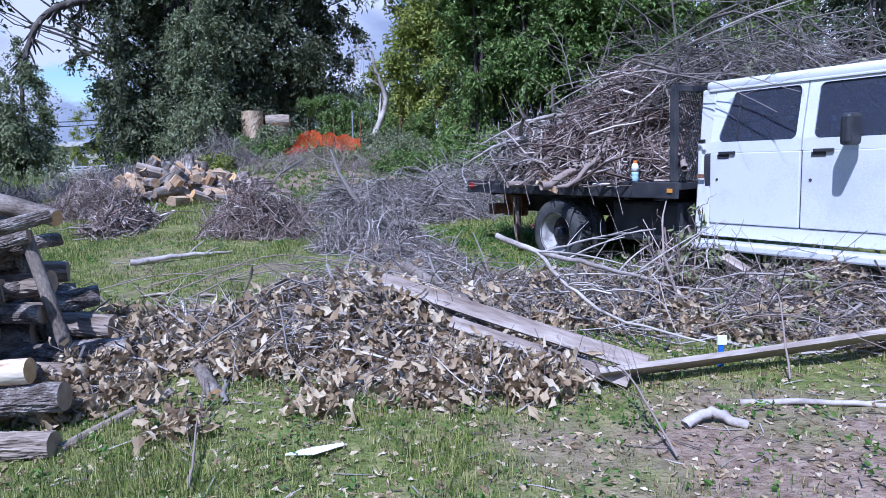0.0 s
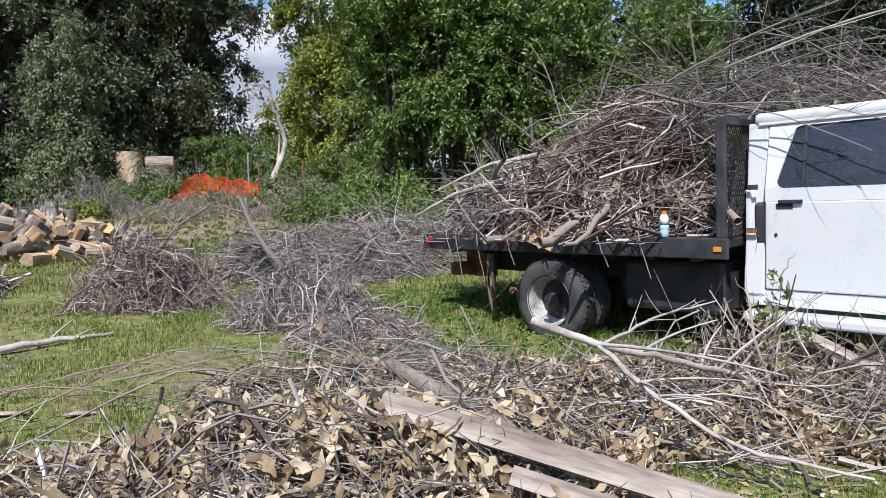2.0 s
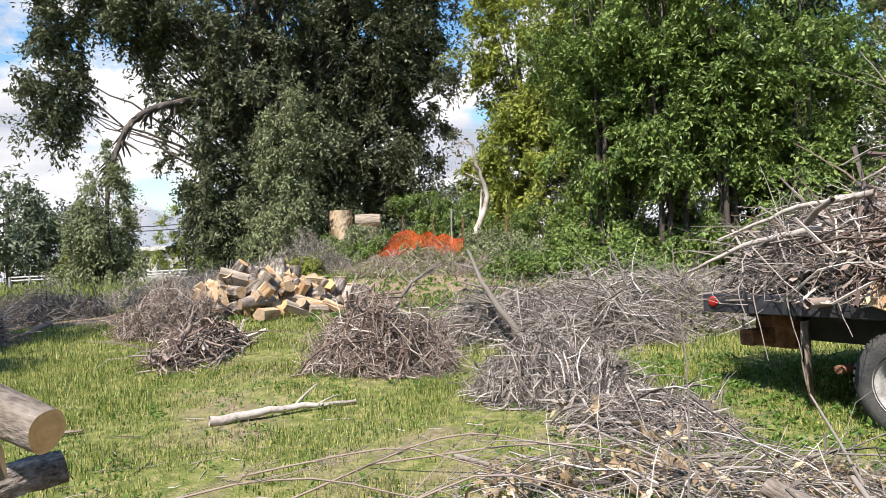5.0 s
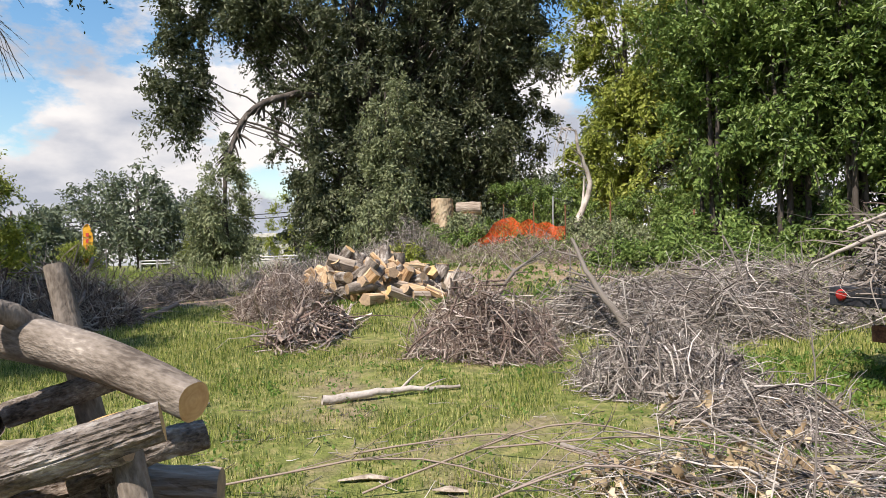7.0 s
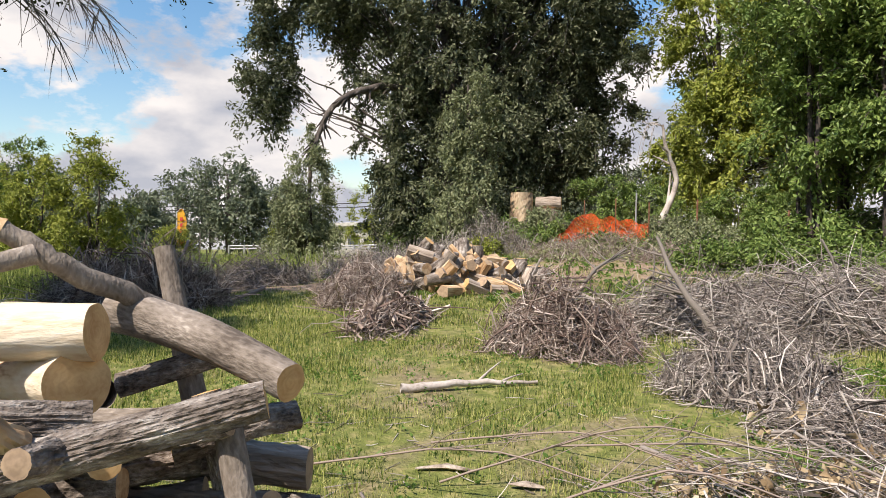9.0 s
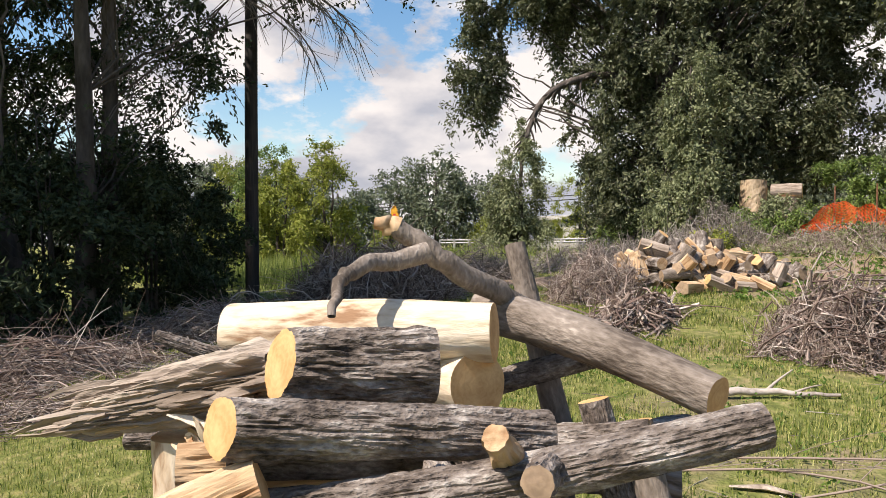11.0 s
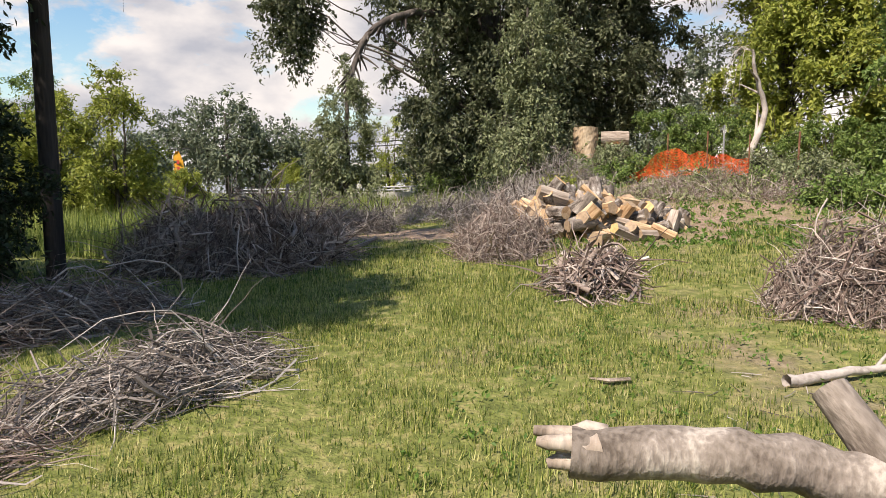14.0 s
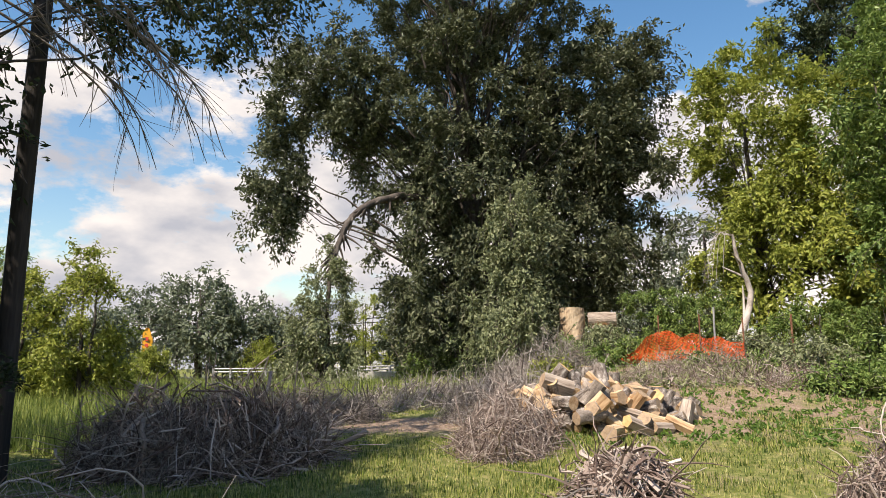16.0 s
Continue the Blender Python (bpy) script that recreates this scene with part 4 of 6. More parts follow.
brush_pile("tangle of dry stalks on the bank", -3.6, 21.0, 2.8, 1.4, 0.45, 1400, 0.9, 0.009, 17, mat=MAT_TWIG_RED, steep=1.0, leaf=(MAT_WILTED, 2600, 0.12, "weeds"))
brush_pile("tangle of dry stalks on the bank", 1.4, 17.0, 2.6, 1.6, 0.5, 1400, 1.1, 0.010, 18, mat=MAT_TWIG, steep=0.9, leaf=(MAT_WILTED, 2600, 0.12, "weeds"))
brush_pile("dry sticks beside the tall stump", -8.2, 23.4, 1.7, 0.9, 1.5, 1000, 1.0, 0.012, 19, mat=MAT_TWIG, steep=1.1)
brush_pile("leafy cut sprigs standing in front of truck", 2.15, 5.95, 0.6, 0.35, 0.85, 130, 0.8, 0.008, 44, steep=1.3, mat=MAT_TWIG_RED, limbs=2, leaf=(MAT_WILTED, 620, 0.085, "wilted_leaves"), power=0.5)
brush_pile("leafy cut branches tangled before the cab", 3.0, 5.35, 0.9, 0.45, 0.5, 160, 0.9, 0.009, 49, along=-20, steep=0.6, mat=MAT_TWIG_RED, limbs=3, leaf=(MAT_WILTED, 900, 0.085, "wilted_leaves"), power=0.6)
brush_pile("leafy cut sprigs lying before the cab", 3.2, 5.9, 0.7, 0.35, 0.45, 120, 0.8, 0.008, 45, steep=0.9, mat=MAT_TWIG_RED, limbs=2, leaf=(MAT_WILTED, 600, 0.085, "dry_leaves"), power=0.5)

brush_pile("low scatter of thin sticks and grass", -8.35, 5.3, 1.1, 0.5, 0.2, 380, 0.8, 0.009, 46, turn=75, along=65, mat=MAT_TWIG_RED, steep=0.25)

brush_pile("withered leafy twigs beside the log stack", -2.3, 4.25, 0.4, 0.45, 0.3, 90, 0.5, 0.008, 47, limbs=2, leaf=(MAT_DRYLEAF, 800, 0.11, "dry_leaves"))
brush_pile("dry leaves and broken twigs before the boards", 0.2, 4.35, 0.9, 0.45, 0.2, 160, 0.6, 0.008, 48, limbs=2, leaf=(MAT_DRYLEAF, 1500, 0.11, "dry_leaves"))

# ---- firewood heap ----
rnd = random.Random(5)
for q in range(150):
    layer = 0 if q < 62 else 1 if q < 108 else 2 if q < 136 else 3
    sx, sy = ((1.4, 1.1), (1.2, 0.85), (0.85, 0.45), (0.55, 0.3))[layer]
    cx, cy = -5.85 + rnd.uniform(-sx, sx) - 0.12 * layer, 15.1 + rnd.uniform(-sy, sy) + 0.15 * layer
    cx, cy = cx - 0.15, cy + 0.02 + 0.7 * (cx + 6.2)
    az, el, Lh, r = rnd.uniform(0, 6.28), rnd.uniform(-0.5, 1.2), rnd.uniform(0.15, 0.28), rnd.uniform(0.065, 0.15)
    d = Vector((math.cos(az) * math.cos(el), math.sin(az) * math.cos(el), math.sin(el)))
    c = Vector((cx, cy, gz(cx, cy) + r * 0.8 + layer * 0.19 + abs(d.z) * Lh * 0.6))
    split = q % 5 < 3
    log(c - d * Lh, c + d * Lh, r, r * rnd.uniform(0.85, 1.0), rnd.choice([MAT_SPLIT, MAT_SPLIT, MAT_WEATHERED, MAT_BARK]) if split else rnd.choice([MAT_BARK, MAT_GREYBARK]), "firewood_log",
        "split firewood wedge in a loose heap" if split else "short sawn firewood log in a loose heap", "firewood heap", rough=0.12, sides=5 if split else 14, rings=4 if split else 5, seed=q, end=(MAT_SPLIT, MAT_END_OLD, MAT_END_OLD, MAT_SPLIT, MAT_END_OLD, MAT_END)[(q * 7) % 6])
log((-6.75, 16.1, 1.36), (-6.8, 15.76, 1.36), 0.11, 0.1, MAT_BARK, "firewood_log", "sawn log end on top of the heap", "firewood heap", rough=0.1, sides=20, rings=6, seed=181)
log((-6.1, 15.75, 1.44), (-6.15, 15.38, 1.45), 0.1, 0.095, MAT_BARK, "firewood_log", "sawn log end on top of the heap", "firewood heap", rough=0.1, sides=20, rings=6, seed=182)
for q, (cx, cy, r, hh) in enumerate(((-6.3, 16.3, 0.17, 0.95), (-5.9, 16.2, 0.15, 0.85), (-5.6, 16.9, 0.19, 0.55), (-5.2, 17.1, 0.17, 0.5), (-4.9, 17.0, 0.18, 0.35))):
    log((cx, cy, gz(cx, cy)), (cx + 0.03, cy, gz(cx, cy) + hh), r, r * 0.92, MAT_BARK, "stump_block", "upright sawn trunk block behind the firewood", "trunk blocks", rough=0.12, sides=18, rings=8, seed=90 + q)

# ---- big log stack ----
G = "log stack"
log((-3.96, 4.08, 1.32), (-3.17, 4.44, 1.345), 0.09, 0.09, MAT_PEELED, label="peeled pale log lying on top of stack", bend=0.01, seed=1, group=G, sides=40)
log((-3.95, 4.62, 1.12), (-3.2, 4.40, 1.19), 0.1, 0.1, MAT_PEELED, label="pale peeled log with sawn ends", bend=0.01, seed=6, group=G, sides=40)
log((-3.44, 4.78, 1.37), (-2.58, 4.6, 1.2), 0.08, 0.056, MAT_GREYBARK, label="smooth grey log leaning across the stack", bend=0.03, seed=2, group=G)
log((-3.4, 3.48, 1.02), (-2.38, 4.21, 1.25), 0.055, 0.043, MAT_BARK, label="grey furrowed log lying diagonally over stack", rough=0.16, seed=3, group=G, bend=0.03)
log((-2.78, 3.9, 1.19), (-2.755, 3.82, 1.25), 0.034, 0.026, MAT_SPLIT, "knot", "torn orange knot on diagonal log", G, rough=0.5, sides=22, rings=9, seed=31, end=MAT_SPLIT)
log((-2.7, 3.92, 1.17), (-2.665, 3.82, 1.185), 0.036, 0.03, MAT_BARK, "knot", "sawn branch stub on diagonal log", G, rough=0.3, sides=26, rings=9, seed=42, end=MAT_END_OLD)
log((-3.297, 3.755, 1.335), (-3.06, 4.02, 1.32), 0.078, 0.088, MAT_BARK, label="thick furrowed log with orange sawn end", rough=0.2, sides=72, seed=4, group=G, slant=(-0.3, -0.92, 0.22))
log((-3.22, 3.55, 1.25), (-2.8, 4.1, 1.18), 0.06, 0.052, MAT_BARK, label="long dark furrowed log in stack", rough=0.16, seed=5, group=G, slant=(-0.15, -0.95, 0.2))
log((-3.36, 3.3, 0.98), (-3.14, 3.6, 1.12), 0.08, 0.075, MAT_SPLIT, label="broken log with orange torn face", rough=0.18, seed=7, group=G)
log((-2.96, 3.86, 1.0), (-2.62, 3.45, 1.02), 0.05, 0.046, MAT_GREYBARK, label="rounded grey log end poking forward", rough=0.06, seed=8, group=G)
log((-3.42, 4.75, 1.1), (-3.04, 5.0, 1.23), 0.044, 0.04, MAT_BARK, label="thin log with pale sawn end", rough=0.1, seed=9, group=G)
log((-3.22, 4.95, 0.9), (-3.45, 5.0, 1.6), 0.05, 0.04, MAT_GREYBARK, label="upright grey limb with pale sawn tip", seed=10, group=G)
log((-2.78, 4.55, 1.12), (-2.5, 4.5, 0.1), 0.044, 0.048, MAT_GREYBARK, label="grey limb propped against the stack", seed=11, group=G)
log((-2.98, 4.7, 1.12), (-2.68, 4.72, 0.1), 0.048, 0.048, MAT_BARK, label="dark limb propped against the stack", rough=0.1, seed=12, group=G)
fork = stick([(-3.24, 5.02, 1.24), (-3.3, 4.8, 1.38), (-3.38, 4.52, 1.52), (-3.44, 4.44, 1.6), (-3.5, 4.37, 1.665)], 0.045, 0.031, MAT_GREYBARK, "forked_branch", "crooked grey forked branch on the log stack", 14, 18, G, seed=21)
stick([(-3.41, 4.42, 1.58), (-3.48, 4.26, 1.55), (-3.46, 4.12, 1.53), (-3.42, 4.05, 1.48), (-3.36, 3.97, 1.42)], 0.034, 0.011, MAT_GREYBARK, "side_branch", seed=22, sides=12, parent=fork)
stick([(-3.495, 4.375, 1.66), (-3.52, 4.35, 1.675), (-3.55, 4.33, 1.672)], 0.035, 0.02, MAT_SPLIT, "broken_tip", seed=23, sides=9, k=6, parent=fork)
ylog = stick([(-3.75, 4.95, 1.0), (-4.0, 5.12, 0.99), (-4.25, 5.2, 0.98), (-4.55, 5.16, 1.03), (-4.87, 5.08, 1.02)], 0.072, 0.06, MAT_GREYBARK, "crooked_log", "smooth grey crooked log with stub and split end", 18, 22, G, seed=31, category="log")
log((-4.18, 5.18, 1.0), (-4.29, 5.32, 1.15), 0.05, 0.045, MAT_GREYBARK, "stub", seed=32, cuts=(0, 1), parent=ylog)
log((-4.0, 4.85, 1.1), (-4.4, 4.02, 1.08), 0.078, 0.06, MAT_GREYBARK, "lower_limb", seed=33, bend=0.03, cuts=(0, 1), end=MAT_PEELED, parent=ylog)
for q, (dy, dz, dl) in enumerate(((0.02, 0.03, 0.09), (-0.02, -0.02, 0.05), (0.0, 0.0, 0.03), (-0.03, 0.025, 0.07), (0.025, -0.03, 0.04))):
    stick([(-4.8, 5.1 + dy, 1.02 + dz), (-4.87, 5.085 + dy, 1.02 + dz), (-4.87 - dl, 5.075 + dy, 1.02 + dz * 1.25)], 0.034, 0.012, MAT_WEATHERED, "split_end", seed=34 + q, sides=7, k=5, parent=ylog)
log((-4.22, 4.55, 0.93), (-3.75, 4.6, 0.95), 0.06, 0.06, MAT_BARK, label="furrowed grey log with yellow sawn end", rough=0.12, seed=35, group=G)
log((-4.05, 3.87, 1.327), (-3.74, 4.14, 1.19), 0.017, 0.036, MAT_BARK, label="thin scaly branch log", end=MAT_WEATHERED, bend=0.02, rough=0.3, seed=36, group=G)
log((-4.5, 5.0, 0.93), (-4.0, 4.9, 0.95), 0.06, 0.06, MAT_BARK, label="short log with pale sawn end", rough=0.14, seed=37, group=G)
log((-3.72, 3.80, 0.06), (-3.72, 3.77, 1.1), 0.09, 0.082, MAT_PEELED, label="upright pale peeled trunk block under splintered log", seed=38, group=G)
log((-4.2, 3.85, 0.98), (-3.95, 4.05, 0.98), 0.033, 0.034, MAT_BARK, label="small bark-covered log with pale end", rough=0.12, seed=39, group=G)
log((-3.3, 3.62, 1.16), (-3.05, 3.95, 1.13), 0.048, 0.048, MAT_BARK, label="small log with two pale sawn faces", rough=0.12, seed=40, group=G)
log((-3.46, 3.6, 1.1), (-3.24, 3.9, 1.1), 0.06, 0.056, MAT_SPLIT, label="split log with torn pale fibres", rough=0.16, seed=41, group=G)
# the splintered log: fluted body with long torn shards
splinter = log((-3.9, 3.59, 1.165), (-3.45, 3.87, 1.27), 0.052, 0.08, MAT_WEATHERED, "splintered_log", "weathered splintered log with long torn shards", G, rough=0.34, flute=0.2, sides=72, seed=50, cuts=(0, 0))
def ribbon(name, a, b, wide, thick, turn, mat, seed, parent=None):
    """A torn sliver of wood: a flat strip with ragged edges that thins out towards b."""
    rnd = random.Random(seed)
    a, b = Vector(a), Vector(b)
    L, n, bm, rows = (b - a).length, 9, bmesh.new(), []
    m = Matrix.Translation(a) @ (b - a).to_track_quat("Z", "Y").to_matrix().to_4x4() @ Matrix.Rotation(turn, 4, "Z")
    wave = rnd.uniform(0, 6.28)
    for i in range(n):
        f = i / (n - 1)
        w = wide * (1 - 0.85 * f ** 2) * rnd.uniform(0.75, 1.2) / 2
        o = 0.012 * math.sin(wave + 4 * f)
        t = thick * (1 - 0.6 * f) / 2
        rows.append([bm.verts.new(m @ Vector((o + px, py + 0.5 * o, f * L))) for px, py in ((-w, -t), (w, -t * 0.6), (w, t * 0.6), (-w, t))])
    for p, q in zip(rows, rows[1:]):
        for i in range(4):
            bm.faces.new((p[i], p[(i + 1) % 4], q[(i + 1) % 4], q[i]))
    bm.faces.new(rows[0]), bm.faces.new(rows[-1])
    return part(name, bm, mat, parent)


rnd = random.Random(8)
for q in range(64):
    a, rr = rnd.uniform(0, 6.28), rnd.uniform(0.025, 0.066)
    z0 = rnd.uniform(0.1, 0.5)
    ribbon("shard", (rr * 1.1 * math.cos(a), rr * 1.1 * math.sin(a), z0), (rr * 0.95 * math.cos(a), rr * 0.8 * math.sin(a), max(-rnd.uniform(0.02, 0.2), z0 - rnd.uniform(0.25, 0.5))), rnd.uniform(0.016, 0.045), rnd.uniform(0.005, 0.012), rnd.uniform(-0.5, 0.5) - a, MAT_SPLIT if q % 13 == 5 else MAT_WEATHERED, 500 + q, splinter)
for q in range(22):
    c = Vector((-3.5 + rnd.uniform(-0.09, 0.1), 3.74 + rnd.uniform(-0.05, 0.05), 1.1 + rnd.uniform(-0.03, 0.05)))
    w = ribbon("wood_shard", c, c + Vector((rnd.uniform(-0.15, 0.03), rnd.uniform(-0.08, 0.02), rnd.uniform(-0.03, 0.06))), rnd.uniform(0.018, 0.04), rnd.uniform(0.006, 0.014), rnd.uniform(0, 6), MAT_PEELED if q % 3 else MAT_SPLIT, 600 + q)
    tagged(w, "torn pale splinter of wood on the stack", "splinter", "wood shards")
# the body of the stack
rnd = random.Random(12)
for q in range(36):
    layer = q // 7
    zc = (0.09, 0.27, 0.45, 0.63, 0.80, 0.86)[layer]
    f = (q % 7) / 6
    cx, cy = -3.2 + rnd.uniform(-0.2, 0.2) - 0.06 * layer, 3.6 + 1.3 * f + rnd.uniform(-0.04, 0.04)
    half = rnd.uniform(0.5, 0.8) * (1.08 - 0.11 * layer)
    az = radians(rnd.uniform(-22, 42))
    d = Vector((math.cos(az), math.sin(az), rnd.uniform(-0.06, 0.06)))
    c = Vector((cx, cy, zc + gz(cx, cy)))
    r = rnd.uniform(0.05, 0.105)
    log(c - d * half, c + d * half, r, r * rnd.uniform(0.8, 1.0), rnd.choice([MAT_BARK, MAT_BARK, MAT_GREYBARK, MAT_WEATHERED]), "log", "grey bark log in the big stack", G, bend=0.05, rough=0.16, sides=36, rings=30, seed=200 + q, end=MAT_END_OLD)
for q in range(13):
    c = Vector((-3.3 + 0.03 * q * (q % 2) + rnd.uniform(-0.12, 0.12), 4.1 + 0.055 * q + rnd.uniform(-0.05, 0.05), (0.72, 0.86, 0.99)[q % 3] + rnd.uniform(-0.03, 0.03)))
    az, half, r = radians(rnd.uniform(-35, 60)), rnd.uniform(0.18, 0.32), rnd.uniform(0.045, 0.07)
    d = Vector((math.cos(az), math.sin(az), rnd.uniform(-0.18, 0.18)))
    log(c - d * half, c + d * half, r, r * rnd.uniform(0.7, 1.0), rnd.choice([MAT_BARK, MAT_BARK, MAT_GREYBARK]), "log", "short bark log wedged in the stack", G, bend=0.03, rough=0.2, sides=34, rings=24, seed=260 + q, end=(MAT_END_OLD, MAT_SPLIT, MAT_END)[q % 3])
log((-2.95, 3.62, 0.38), (-2.3, 3.72, 0.4), 0.07, 0.075, MAT_PEELED, label="yellowish peeled log at stack's end", seed=61, group=G)
log((-3.1, 3.65, 0.2), (-2.12, 3.72, 0.24), 0.09, 0.085, MAT_BARK, label="dark furrowed log at stack's end", rough=0.18, seed=62, group=G, end=MAT_END_OLD)
log((-3.1, 3.4, 0.08), (-2.02, 3.42, 0.08), 0.075, 0.07, MAT_WEATHERED, label="weathered grey log lying on grass", rough=0.18, seed=63, group=G, end=MAT_END_OLD)
log((-3.4, 4.3, 0.98), (-2.72, 4.5, 1.1), 0.055, 0.045, MAT_BARK, label="dark knotty limb end jutting from stack", rough=0.16, seed=64, group=G, end=MAT_END_OLD, bend=0.05)
log((-2.02, 3.45, 0.03), (-1.75, 4.25, 0.06), 0.035, 0.03, MAT_WEATHERED, label="pale stick lying against the stack", seed=65, group=G)
log((-7.75, 3.8, 0.15), (-7.2, 4.02, 0.15), 0.12, 0.115, MAT_BARK, label="lone furrowed log lying on grass", rough=0.12, seed=66)

# ---- boards, limbs and litter by the leaf heap ----
def board(name, a, b, width, thick, mat, label, roll=0.0):
    a, b = Vector(a), Vector(b)
    L = (b - a).length
    bm = bmesh.new()
    n = 14
    rows = []
    for i in range(n):
        f = i / (n - 1)
        sag = 0.012 * math.sin(math.pi * f)
        w = width / 2 * (1 + 0.05 * noise.noise(Vector((f * 6, width * 31, 0))))
        rows.append([bm.verts.new((f * L, y, z - sag)) for y, z in ((-w, -thick / 2), (w, -thick / 2), (w, thick / 2), (-w, thick / 2))])
    for p, q in zip(rows, rows[1:]):
        for i in range(4):
            bm.faces.new((p[i], p[(i + 1) % 4], q[(i + 1) % 4], q[i]))
    bm.faces.new(rows[0])
    bm.faces.new(rows[-1])
    ob = part(name, bm, mat)
    ob.matrix_basis = Matrix.Translation(a) @ (b - a).to_track_quat("X", "Z").to_matrix().to_4x4() @ Matrix.Rotation(radians(roll), 4, "X")
    return tagged(ob, label, "board", "old boards")


board("board", (-0.43, 5.15, 0.60), (1.34, 4.2, 0.16), 0.11, 0.035, MAT_PLANK, "long weathered board on the leaf heap", 55)
board("board", (0.1, 4.7, 0.36), (1.2, 4.1, 0.09), 0.085, 0.03, MAT_PLANK, "weathered board under another board", 55)
board("board", (1.0, 4.13, 0.13), (3.6, 4.64, 0.25), 0.17, 0.035, MAT_PLANK, "long grey weathered board across branches", -35)
board("board", (2.55, 6.0, 0.55), (2.95, 5.0, 0.2), 0.09, 0.04, MAT_PLANK, "short grey board leaning in branches", 15)
log((-0.32, 6.0, 0.57), (0.42, 4.95, 0.3), 0.045, 0.055, MAT_GREYBARK, label="bare grey pole resting on leaf heap", seed=71)
log((-2.05, 5.2, 0.2), (-1.42, 4.15, 0.06), 0.045, 0.05, MAT_GREYBARK, label="grey branch log lying in leaves", seed=72)
log((-0.12, 5.0, 0.26), (0.02, 4.55, 0.12), 0.06, 0.065, MAT_BARK, label="short bark log in the leaf heap", rough=0.1, seed=73)
limb = stick([(0.5, 5.68, 0.85), (0.82, 5.45, 0.72), (1.3, 5.5, 0.6), (2.0, 5.7, 0.35), (2.7, 5.5, 0.2)], 0.026, 0.012, MAT_DEADWOOD, "fallen_limb", "bare pale fallen limb in front of truck", 9, 22, forks=9, seed=81, fork_len=0.9)
stick([(0.82, 5.45, 0.72), (1.0, 5.1, 0.5), (1.3, 4.8, 0.3), (1.9, 4.7, 0.15)], 0.017, 0.008, MAT_DEADWOOD, "side_limb", sides=7, forks=6, seed=82, parent=limb)
stick([(0.82, 5.45, 0.72), (1.4, 5.9, 0.78), (2.0, 6.2, 0.8)], 0.012, 0.005, MAT_DEADWOOD, "side_limb", sides=6, forks=6, seed=83, parent=limb, fork_len=0.4)
stick([(-3.95, 8.3, gz(-3.95, 8.3) + 0.04), (-3.4, 8.65, gz(-3.4, 8.65) + 0.07), (-2.85, 8.9, gz(-2.85, 8.9) + 0.03)], 0.045, 0.014, MAT_DEADWOOD, label="crooked bleached branch on the lawn", forks=2, seed=84, fork_len=0.4)
stick([(-2.9, 10.5, 0.9), (-2.6, 10.6, 1.35), (-2.3, 11.2, 1.6)], 0.03, 0.01, MAT_TWIG_DARK, label="dark snag sticking out of brush", forks=8, seed=85, fork_len=0.5)
stick([(-1.3, 11.3, 0.6), (-1.75, 11.6, 1.2), (-2.0, 12.0, 1.75)], 0.05, 0.02, MAT_TWIG_DARK, label="dark forked branch standing in brush", forks=9, seed=86, fork_len=0.6)
stick([(-0.63, 6.2, 0.25), (-0.6, 6.1, 0.9), (-0.66, 6.05, 1.62)], 0.006, 0.002, MAT_TWIG, "dry_stalk", "tall thin dry weed stalk", 5, 12, forks=3, seed=87, fork_len=0.3, category="plant")
stick([(-0.55, 6.4, 0.9), (0.0, 6.9, 0.45), (0.3, 6.4, 0.2)], 0.006, 0.003, MAT_TWIG, "dry_stalk", "bent thin dry weed stalk", 5, 12, forks=3, seed=88, fork_len=0.3, category="plant")
stick([(1.35, 3.52, 0.04), (1.5, 3.6, 0.09), (1.68, 3.52, 0.03)], 0.03, 0.026, MAT_DEADWOOD, "root_piece", "curved pale root piece on soil", seed=89)
stick([(1.78, 3.85, 0.03), (2.3, 3.75, 0.05), (3.2, 3.6, 0.04)], 0.02, 0.012, MAT_DEADWOOD, label="straight pale stick lying on soil", seed=90, forks=2)
for q, (ax, ay, bx, by, hz) in enumerate(((-3.9, 6.4, -1.2, 6.3, 0.35), (-3.2, 7.2, -1.0, 6.7, 0.3), (-2.9, 6.6, -0.6, 7.2, 0.45), (-2.6, 5.9, -0.4, 6.2, 0.5), (-1.1, 2.9, -1.5, 4.2, 0.08), (-2.4, 7.4, 0.2, 6.6, 0.3), (1.2, 3.2, 1.0, 4.3, 0.3), (2.2, 4.1, 2.6, 5.3, 0.5), (1.9, 5.2, 3.0, 4.2, 0.3))):
    stick([(ax, ay, gz(ax, ay) + 0.03), ((ax + bx) / 2, (ay + by) / 2, gz(ax, ay) + hz), (bx, by, gz(bx, by) + 0.12)], 0.008, 0.003, MAT_TWIG_RED, "thin_branch", "thin bare branch arching over the lawn", 5, 14, "thin branches", 7, 700 + q, 0.6)
for q, (px, py, ps) in enumerate(((-0.62, 3.33, 0.28), (-2.95, 6.8, 0.35), (-5.05, 8.0, 0.26), (-2.4, 6.7, 0.2))):
    v, f = tubes(np.array([[(px - ps / 2, py - 0.02, gz(px, py) + 0.03), (px, py, gz(px, py) + 0.045), (px + ps / 2, py + 0.05, gz(px, py) + 0.03)]]), np.array([[0.012, 0.036, 0.02]]), 6)
    v[:, 2] = gz(px, py) + 0.012 + (v[:, 2] - gz(px, py)) * 0.4
    v[:, 1] += 0.05 * np.sin(v[:, 0] * 25)
    tagged(link_mesh("bark_piece", v, f, MAT_WEATHERED if q else MAT_WHITEPLASTIC), "pale curled piece of bark on grass" if q else "white scrap lying on grass", "bark" if q else "scrap")
rng = np.random.default_rng(77)
